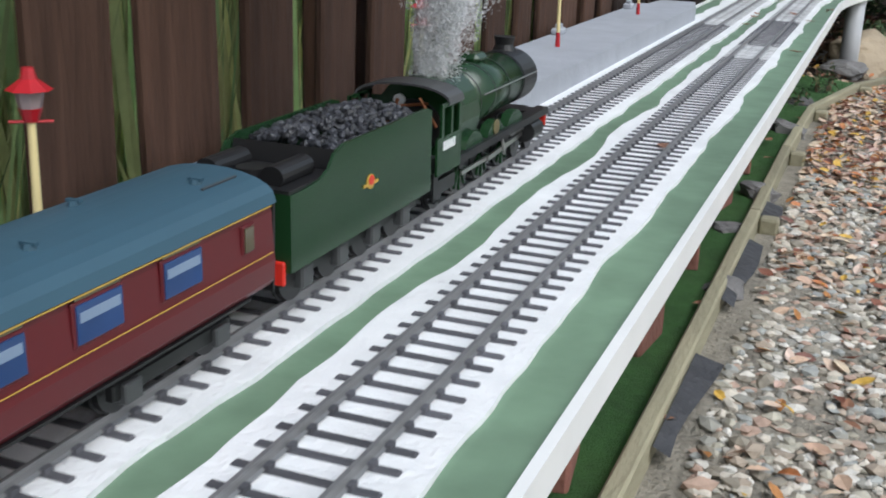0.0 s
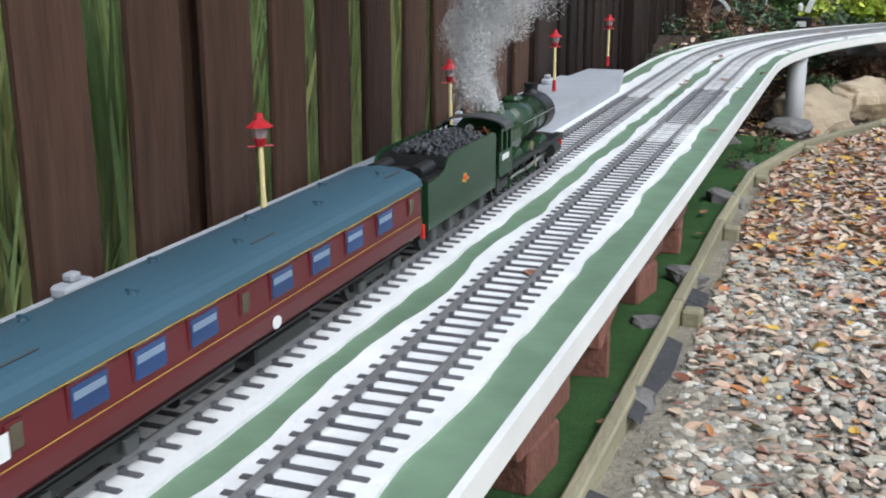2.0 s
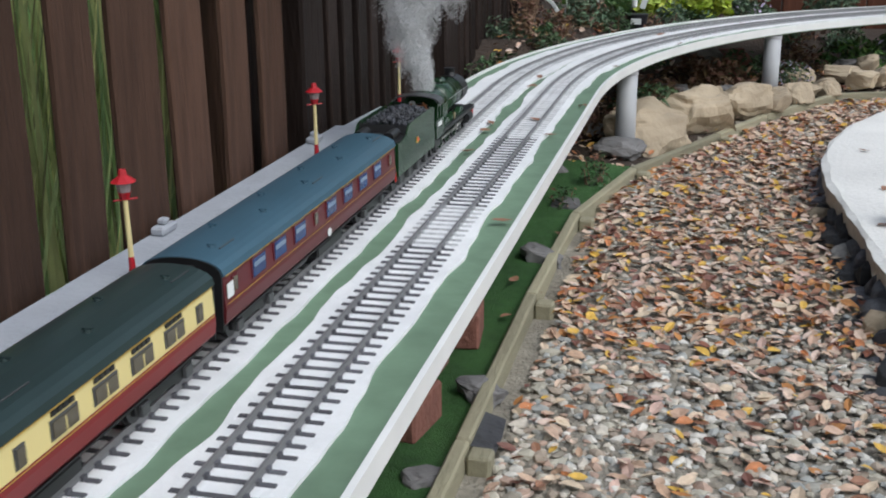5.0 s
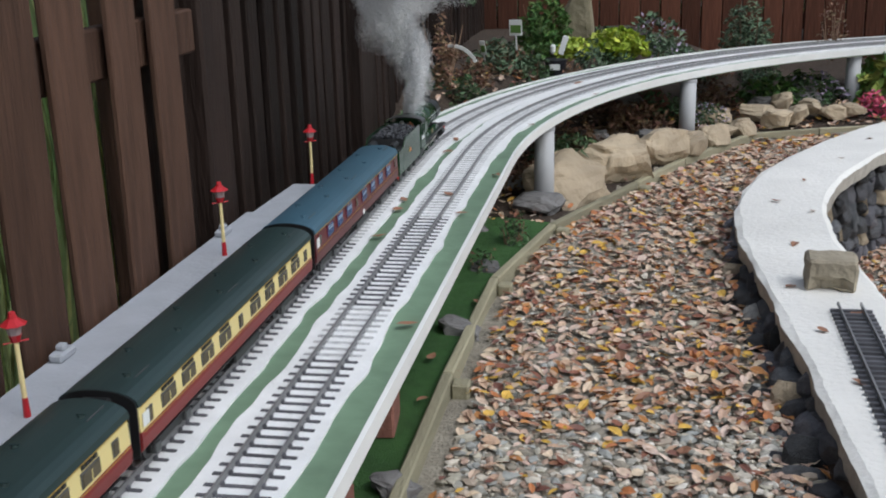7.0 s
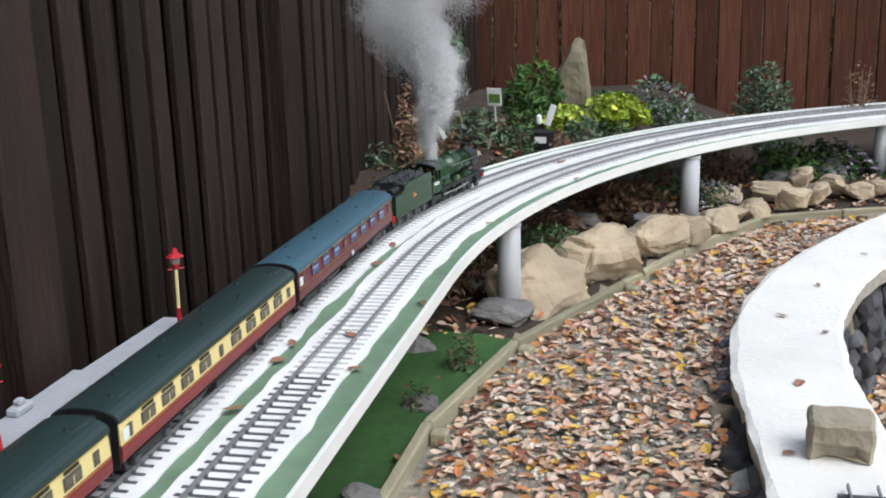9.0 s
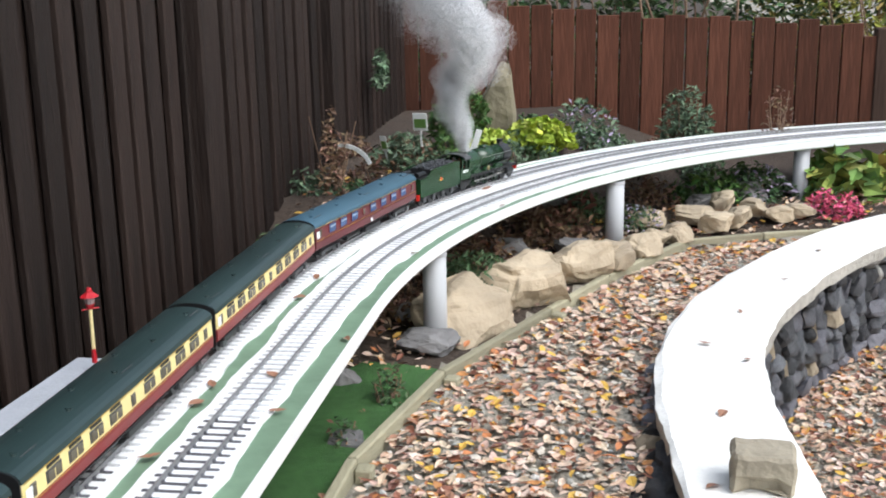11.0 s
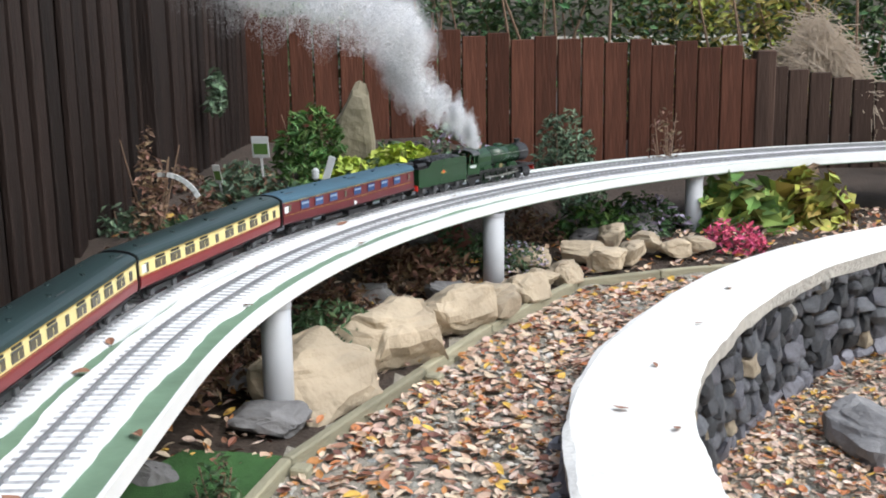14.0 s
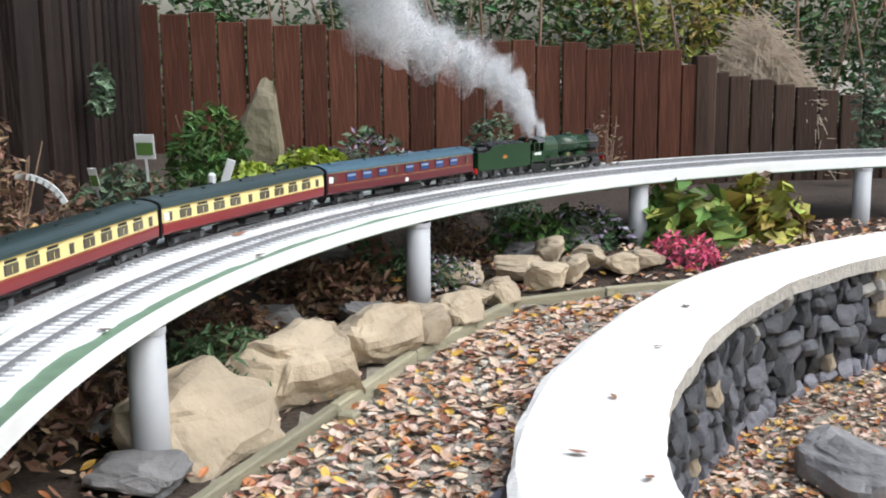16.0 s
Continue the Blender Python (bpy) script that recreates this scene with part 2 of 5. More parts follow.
def box(sx, sy, sz, x=0, y=0, z=0, bev=0.0, rot=None):
    bm = bmesh.new()
    bmesh.ops.create_cube(bm, size=1)
    bmesh.ops.scale(bm, vec=(sx, sy, sz), verts=bm.verts)
    if bev:
        bmesh.ops.bevel(bm, geom=bm.edges[:], offset=bev, segments=1, affect="EDGES")
    if rot:
        bmesh.ops.transform(bm, matrix=pose(0, 0, 0, *rot), verts=bm.verts)
    bmesh.ops.translate(bm, vec=(x, y, z), verts=bm.verts)
    return bm


def tube(r1, r2, depth, x=0, y=0, z=0, rot=(0, 0, 0), seg=16):
    bm = bmesh.new()
    bmesh.ops.create_cone(bm, cap_ends=True, segments=seg, radius1=r1, radius2=r2, depth=depth)
    bmesh.ops.transform(bm, matrix=pose(x, y, z, *rot), verts=bm.verts)
    return bm


def merge(*bms):
    out = bms[0]
    for b in bms[1:]:
        me = bpy.data.meshes.new("tmp")
        b.to_mesh(me)
        b.free()
        out.from_mesh(me)
        bpy.data.meshes.remove(me)
    return out


def extrude_profile(profile, y0, y1):
    """A closed outline in x and z, drawn out along y."""
    bm = bmesh.new()
    a = [bm.verts.new((x, y0, z)) for x, z in profile]
    b = [bm.verts.new((x, y1, z)) for x, z in profile]
    n = len(profile)
    for i in range(n):
        bm.faces.new((a[i], a[(i + 1) % n], b[(i + 1) % n], b[i]))
    bm.faces.new(a[::-1])
    bm.faces.new(b)
    bmesh.ops.recalc_face_normals(bm, faces=bm.faces)
    return bm


def rock_bm(sx, sy, sz, seed, sub=3, rough=0.3):
    bm = bmesh.new()
    bmesh.ops.create_icosphere(bm, subdivisions=sub, radius=0.5)
    off = Vector((seed * 3.7, seed * 1.3, seed * 5.1))
    rr = random.Random(seed)
    planes = [(Vector((rr.gauss(0, 1), rr.gauss(0, 1), rr.gauss(0, 1))).normalized(), rr.uniform(0.30, 0.43)) for _ in range(11)]
    for v in bm.verts:
        p = v.co.copy()
        # squarish blocks with broken faces
        q = Vector([math.copysign(abs(c * 2) ** 0.6, c) * 0.5 for c in p])
        for pl, dd in planes:
            ex = q.dot(pl) - dd
            if ex > 0:
                q -= pl * ex
        k = 1 + 0.45 * rough * (noise.noise(p * 2.2 + off)) + rough * 0.45 * noise.noise(p * 5.5 + off)
        v.co = Vector((q.x * sx, q.y * sy, q.z * sz)) * k
    return bm


# ---- the line of the track: straight, then a wide curve ----
BEND, RAD = 2.15, 2.8
TOP = 0.42
SPACING = 0.14


def track_point(s, off, z=TOP):
    """The point at s metres along the near track, off metres to its right."""
    if s <= BEND:
        return Vector((off, s, z)), 0.0
    a = (s - BEND) / RAD
    r = RAD - off
    return Vector((RAD - r * math.cos(a), BEND + r * math.sin(a), z)), a


def sweep(profile, s0, s1, step=0.05, wav=None):
    """An outline (offset, height) carried along the track."""
    n = max(2, int((s1 - s0) / step))
    verts, faces, m = [], [], len(profile)
    for i in range(n + 1):
        s = s0 + (s1 - s0) * i / n
        for j, (o, z) in enumerate(profile):
            p, _ = track_point(s, o + (wav(s, j) if wav else 0), z)
            verts.append(p)
    for i in range(n):
        for j in range(m):
            k = (j + 1) % m
            faces.append((i * m + j, i * m + k, (i + 1) * m + k, (i + 1) * m + j))
    faces.append(tuple(range(m))[::-1])
    faces.append(tuple(range(n * m, n * m + m)))
    return verts, faces


def setting(name, me, label="", category=""):
    ob = new(name, me)
    tagged(ob, label, category or name.replace("_", " "), kind="structure")
    return ob


S0, S1 = -1.6, 6.3


def lerp_list(x, pts):
    if x <= pts[0][0]:
        return pts[0][1]
    for (a, u), (b, v) in zip(pts, pts[1:]):
        if x <= b:
            return u + (v - u) * (x - a) / (b - a)
    return pts[-1][1]


EDGE_LINE = [(-2.5, 0.045), (1.4, 0.05), (2.04, 0.066), (2.54, 0.17), (2.76, 0.255), (3.05, 0.40), (3.4, 0.56), (3.85, 0.83), (3.97, 1.08), (4.05, 1.35), (4.3, 2.1), (5.2, 3.5)]
WALL_OUT = [(0.4, 0.75), (1.0, 0.735), (1.5, 0.71), (2.0, 0.68), (2.3, 0.655), (2.52, 0.66), (2.8, 0.71), (3.07, 0.80), (3.41, 0.97), (3.8, 1.20), (4.1, 1.45), (4.42, 1.82), (4.66, 2.2), (5.0, 2.9), (5.5, 4.0)]


def base_z(y):
    return lerp_list(y, [(0.9, 0.108), (2.0, 0.112), (3.0, 0.122), (4.0, 0.13), (5, 0.14)])


def ground_z(x, y):
    z = base_z(y)
    e = lerp_list(y, EDGE_LINE)
    if x < e and y > 2.1:
        d = (e - x) * 0.75
        k = min(1, (y - 2.1) / 0.5)
        r = math.hypot(x - RAD, y - BEND)
        z += k * (min(0.06, 0.02 + 0.1 * d) + 0.22 * min(1, max(0, (r - RAD - 0.20) / 0.25)) * min(1, max(0, (y - 2.7) / 0.6)) * lerp_list(x, [(0.35, 1), (0.95, 0.1)]))
    if x < -0.42:
        z = max(z, 0.15)
    if x > lerp_list(y, WALL_OUT) + 0.13 and y > 1.3:
        z = base_z(y) - 0.30
    return z


# ---- ground ----
def build_ground():
    xs = [-60, -20, -6, -2.5] + [round(-1.4 + 0.06 * i, 3) for i in range(84)] + [4.5, 8, 25, 60]
    ys = [-60, -20, -6, -3] + [round(-2.0 + 0.07 * i, 3) for i in range(116)] + [7.5, 12, 30, 80]
    verts, faces = [], []
    for y in ys:
        for x in xs:
            z = ground_z(x, y) + 0.012 * noise.noise(Vector((x * 3, y * 3, 0)))
            verts.append((x, y, z))
    nx = len(xs)
    for j in range(len(ys) - 1):
        for i in range(nx - 1):
            a = j * nx + i
            faces.append((a, a + 1, a + nx + 1, a + nx))
    me = mesh_from("ground", verts, faces, GRAVEL_BED, True)
    me.materials.append(SOIL)
    for p in me.polygons:
        c = p.center
        if c.x < lerp_list(c.y, EDGE_LINE) - 0.02:
            p.material_index = 1
    return setting("ground", me, "gravel path and dark soil bank round the railway", "ground")


build_ground()


def build_turf():
    """A strip of artificial turf under the trestle, beside the edging."""
    verts, faces, n = [], [], 60
    for i in range(n + 1):
        y = -1.6 + 4.15 * i / n
        e = lerp_list(y, EDGE_LINE) - 0.012
        for j, x in enumerate((e, e - 0.08, e - 0.16, -0.34 if y < 1.6 else e - 0.22 - 0.05 * math.sin(y * 9))):
            verts.append((x, y, ground_z(x, y) + 0.014 + 0.006 * noise.noise(Vector((x * 9, y * 9, 2)))))
    for i in range(n):
        for j in range(3):
            a = i * 4 + j
            faces.append((a, a + 4, a + 5, a + 1))
    setting("turf", mesh_from("turf", verts, faces, TURF, True), "strip of green artificial turf under the track", "turf")


build_turf()


# ---- the raised board with its painted bands ----
def build_board():
    board = setting("trackbed_board", mesh_from("trackbed_board", *sweep([(-0.25, 0.392), (0.094, 0.392), (0.094, TOP - 0.002), (-0.25, TOP - 0.002)], S0, S1), GREEN_PAINT),
                    "long sage green painted timber board carrying two tracks", "trackbed")
    for name, lo, hi, sd in (("ballast_band", -0.056, 0.054, 1.0), ("ballast_band", -0.212, -0.084, 9.0)):
        def wav(s, j, sd=sd):
            side = -1 if j in (0, 3) else 1
            wide = 0.012 * min(1, max(0, (s - 1.9) / 0.8))
            return side * (wide + 0.012 * noise.noise(Vector((s * 5.5, sd + side, 0))) + 0.005 * noise.noise(Vector((s * 17, sd + side, 3))))
        v, f = sweep([(lo, TOP - 0.004), (hi, TOP - 0.004), (hi, TOP + 0.002), (lo, TOP + 0.002)], S0, S1, 0.02, wav)
        ob = new(name, mesh_from(name, v, f, WHITE_PAINT))
        ob.parent = board
    v, f = sweep([(0.0945, 0.397), (0.1015, 0.397), (0.1015, TOP + 0.002), (0.0945, TOP + 0.002)], S0, S1)
    e = new("edge_board", mesh_from("edge_board", v, f, FASCIA))
    e.parent, e["label"] = board, "white painted edge board"
    v, f = sweep([(-0.2585, 0.395), (-0.2505, 0.395), (-0.2505, TOP + 0.003), (-0.2585, TOP + 0.003)], 1.5, S1)
    e = new("edge_board", mesh_from("edge_board", v, f, FASCIA))
    e.parent = board


build_board()


def build_track(off, label):
    root = new("railway_track")
    tagged(root, label, "railway track", "tracks on the board", "structure")
    g = 0.0225
    for side in (-1, 1):
        c = off + side * g
        prof = [(c - 0.0024, TOP + 0.004), (c + 0.0024, TOP + 0.004), (c + 0.001, TOP + 0.0055), (c + 0.001, TOP + 0.009), (c + 0.0013, TOP + 0.0095),
                (c + 0.0013, TOP + 0.0115), (c - 0.0013, TOP + 0.0115), (c - 0.0013, TOP + 0.0095), (c - 0.001, TOP + 0.009), (c - 0.001, TOP + 0.0055)]
        r = new("rail", mesh_from("rail", *sweep(prof, S0, S1, 0.06), RAIL))
        r.parent = root
    bm = box(0.081, 0.0066, 0.007, 0, 0, -0.001, bev=0.001)
    for side in (-1, 1):
        bm = merge(bm, box(0.009, 0.0062, 0.0035, side * g, 0, 0.0035))
    me = bpy.data.meshes.new("sleeper")
    bm.to_mesh(me)
    bm.free()
    me.materials.append(SLEEPER)
    white = me.copy()
    white.materials[0] = SLEEPER_WHITE
    pitch, s, count = 0.0228, -1.25, 0
    rest = bmesh.new()
    while s < S1:
        p, a = track_point(s + random.uniform(-0.001, 0.001), off, TOP + 0.001)
        m = Matrix.Translation(p) @ Matrix.Rotation(-a + random.uniform(-0.02, 0.02), 4, "Z")
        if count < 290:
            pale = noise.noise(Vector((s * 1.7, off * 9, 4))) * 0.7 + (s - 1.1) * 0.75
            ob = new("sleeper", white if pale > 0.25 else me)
            ob.parent, ob.matrix_basis = root, m
        else:
            n0 = len(rest.verts)
            rest.from_mesh(me)
            rest.verts.ensure_lookup_table()
            bmesh.ops.transform(rest, matrix=m, verts=rest.verts[n0:])
        count += 1
        s += pitch
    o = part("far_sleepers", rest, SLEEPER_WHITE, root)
    o["kind"] = "stuff"


build_track(0.0, "near steel rails on dark plastic sleepers over white ballast")
build_track(-SPACING, "far steel rails on dark plastic sleepers, carrying the train")


# ---- supports ----
def build_pillar(x, y, z0, r=0.030):
    root = new("support_pillar")
    root.matrix_basis = pose(x, y, z0)
    tagged(root, "pale grey painted round pipe pillar under the curved board", "pillar", "pillars under the board")
    h = 0.393 - z0
    part("pipe", tube(r, r, h + 0.03, 0, 0, h / 2 - 0.015, seg=28), PIPE, root, smooth=True)
    part("collar", tube(r * 1.05, r * 1.05, 0.012, 0, 0, h - 0.006, seg=28), PIPE, root)


for x, y, z0 in ((0.13, 2.73, 0.12), (0.585, 3.73, 0.13), (1.30, 4.45, 0.13), (2.17, 4.80, 0.13)):
    build_pillar(x, y, z0)

for y, x, tilt in ((-0.25, -0.01, 8), (0.14, -0.005, -6), (0.52, -0.01, 12), (0.9, -0.015, -10), (1.25, -0.01, 6)):
    root = new("brick_pier")
    root.matrix_basis = pose(x, y, base_z(y) + 0.01)
    tagged(root, "loose stack of red bricks propping the board", "brick pier", "brick piers")
    top, k = 0.392 - base_z(y) - 0.01, 0
    z = 0.0
    while z + 0.0325 < top:
        h = min(0.065, top - z)
        ob = part("brick", box(0.105, 0.2 if k % 2 else 0.102, h - 0.002, -0.05, 0, z + h / 2, 0.004, (0, 0, tilt * (1 - 0.6 * k))), BRICK, root)
        z += h
        k += 1


# ---- platform with its lamps ----
def build_platform():
    prof = [(-0.335, 0.40), (-0.195, 0.40), (-0.195, 0.455), (-0.335, 0.455)]
    v, f = sweep(prof, S0, 1.46)
    root = setting("station_platform", mesh_from("station_platform", v, f, CONCRETE), "long plain grey station platform along the fence", "platform")
    bm = extrude_profile([(-0.335, 0.40), (-0.195, 0.40), (-0.195, 0.447), (-0.335, 0.447)], 1.462, 1.76)
    for vv in bm.verts:
        if vv.co.y > 1.6:
            vv.co.z = min(vv.co.z, 0.44)
            if vv.co.x > -0.25:
                vv.co.x -= 0.05
    part("ramp", bm, CONCRETE, root)
    for y in (-0.3, 0.72, 1.3):
        part("bracket", merge(box(0.02, 0.04, 0.012, -0.322, y, 0.461, 0.003), box(0.012, 0.014, 0.008, -0.322, y, 0.471, 0.002)), CONCRETE, root)


build_platform()


def build_lamp(x, y):
    root = new("platform_lamp")
    root.matrix_basis = pose(x, y, 0.455, random.uniform(-1, 1), random.uniform(-1, 1), 0) @ Matrix.Diagonal((0.92, 0.92, 0.9, 1))
    tagged(root, "red lantern on a cream post with red foot", "lamp", "lamps on the platform")
    part("foot", tube(0.0048, 0.0036, 0.026, 0, 0, 0.013, seg=12), LAMP_RED, root)
    part("post", tube(0.0034, 0.003, 0.075, 0, 0, 0.063, seg=12), LAMP_CREAM, root)
    part("ladder_bar", tube(0.0012, 0.0012, 0.03, 0, 0, 0.101, (0, 90, 40), 8), LAMP_RED, root)
    part("lantern_base", tube(0.005, 0.0085, 0.010, 0, 0, 0.106, seg=8), LAMP_RED, root)
    part("lantern_glass", tube(0.008, 0.0105, 0.013, 0, 0, 0.1175, seg=8), LAMP_GLASS, root)
    part("lantern_roof", merge(tube(0.0165, 0.006, 0.008, 0, 0, 0.128, seg=8), tube(0.006, 0.004, 0.008, 0, 0, 0.136, seg=8)), LAMP_RED, root)


for y in (-1.30, -0.70, -0.04, 0.55, 1.18, 1.70):
    build_lamp(-0.275, y)


# ---- fences ----
def board_mesh(w, t, h):
    bm = box(w, t, h, 0, 0, h / 2, 0.003)
    bmesh.ops.subdivide_edges(bm, edges=[e for e in bm.edges if abs(e.verts[0].co.z - e.verts[1].co.z) > h * 0.5], cuts=6)
    for v in bm.verts:
        v.co.y += 0.003 * noise.noise(Vector((w * 70, v.co.z * 3, 0)))
    me = bpy.data.meshes.new("board")
    bm.to_mesh(me)
    bm.free()
    return me


def build_left_fence():
    root = new("fence_left")
    tagged(root, "tall dark brown timber fence of upright boards with gaps", "fence", kind="structure")
    xf, y, k = -0.352, -2.0, 0
    gaps = [-2.0, -1.86, -1.71, -1.57, -1.43, -1.28, -1.12, -0.96, -0.80, -0.65, -0.50, -0.34, -0.19, -0.05, 0.09, 0.23, 0.37, 0.51, 0.65, 0.81, 0.96, 1.11, 1.26]
    for k, (g0, g1) in enumerate(zip(gaps, gaps[1:])):
        m = board_mesh(g1 - g0 - (0.05, 0.044, 0.056)[k % 3], 0.012, 1.75)
        m.materials.append(FENCE)
        ob = new("board", m)
        ob.parent = root
        ob.matrix_basis = pose(xf, (g0 + g1) / 2, 0.1, 0, random.uniform(-1, 1), 90 + random.uniform(-2, 2))
    for z in (0.81, 1.45):
        part("cross_rail", box(0.03, 3.4, 0.075, xf - 0.028, -0.35, z, 0.004), FENCE, root)
    for yy in (-1.63, 0.045, 1.195):
        part("fence_post", box(0.075, 0.075, 1.8, xf - 0.075, yy, 0.95, 0.006), FENCE, root)
    # close-boarded length, boards on both faces
    y, k, xf = 1.32, 0, -0.425
    wide = board_mesh(0.062, 0.018, 1.9)
    wide.materials.append(FENCE_DARK)
    back = board_mesh(0.10, 0.018, 1.9)
    back.materials.append(FENCE_DARK)
    while y < 5.5:
        ob = new("board", wide)
        ob.parent = root
        ob.matrix_basis = pose(xf + random.uniform(-0.004, 0.004), y, 0.05, 0, random.uniform(-0.6, 0.6), 90 + random.uniform(-4, 4))
        ob = new("board", back)
        ob.parent = root
        ob.matrix_basis = pose(xf - 0.022, y + 0.05, 0.05, 0, 0, 90)
        if k in (1, 13, 26):
            part("fence_post", box(0.09, 0.12, 1.95, xf + 0.005, y + 0.05, 1.0, 0.006), FENCE_DARK, root)
        y += 0.097
        k += 1


def build_back_fence():
    root = new("fence_back")
    tagged(root, "red-brown timber fence of upright boards with uneven tops", "fence", kind="structure")
    ang = math.atan2(0.35, 2.4)
    red = [board_mesh(0.098, 0.02, 0.95), board_mesh(0.104, 0.02, 0.93)]
    old = [board_mesh(0.10, 0.02, 0.86), board_mesh(0.092, 0.02, 0.85)]
    for m in red:
        m.materials.append(FENCE_RED)
    for m in old:
        m.materials.append(FENCE_OLD)
    x, k = -0.40, 0
    while x < 4.6:
        y = 5.45 + (x + 0.4) * math.tan(ang)
        mm = red if x < 1.88 else old
        ob = new("board", mm[k % 2])
        ob.parent = root
        top = lerp_list(x, [(-0.4, 0.97), (0.6, 0.87), (1.75, 0.79), (1.95, 0.70), (2.2, 0.66), (3.2, 0.50)])
        ob.matrix_basis = pose(x, y, top - (0.94 if x < 1.88 else 0.855) + random.uniform(-0.008, 0.008), random.uniform(-0.8, 0.8), 0, math.degrees(ang) + random.uniform(-3, 3))
        x += 0.1065
        k += 1
    for z in (0.2, 0.42):
        part("cross_rail", box(5.0, 0.03, 0.08, 0, 0.03, 0, 0.004), FENCE_OLD, root).matrix_basis = pose(2.1, 5.45 + 2.5 * math.tan(ang), z, 0, 0, math.degrees(ang))
    part("fence_post", box(0.09, 0.09, 0.95, 1.89, 5.45 + 2.29 * math.tan(ang) + 0.02, 0.30, 0.006), FENCE_OLD, root)


build_left_fence()
build_back_fence()


# ---- train ----
RZ = TOP + 0.0115  # top of the rails


def wheel(name, r, w, x, y, z, parent):
    ob = part(name, merge(tube(r, r, w, rot=(0, 90, 0), seg=20), tube(r * 1.09, r * 1.09, w * 0.3, -math.copysign(w * 0.5, x), 0, 0, (0, 90, 0), 20),
                          tube(r * 0.3, r * 0.3, w * 1.3, 0, 0, 0, (0, 90, 0), 10)), BLACK, parent)
    ob.location = (x, y, z)
    return ob


def roof_arc(half, eave, rise, n=12):
    pts = []
    for i in range(n + 1):
        a = math.pi * i / n
        pts.append((half * math.cos(a) * (1 - 0.04 * math.sin(a)), eave + rise * math.sin(a) ** 0.75))
    return pts


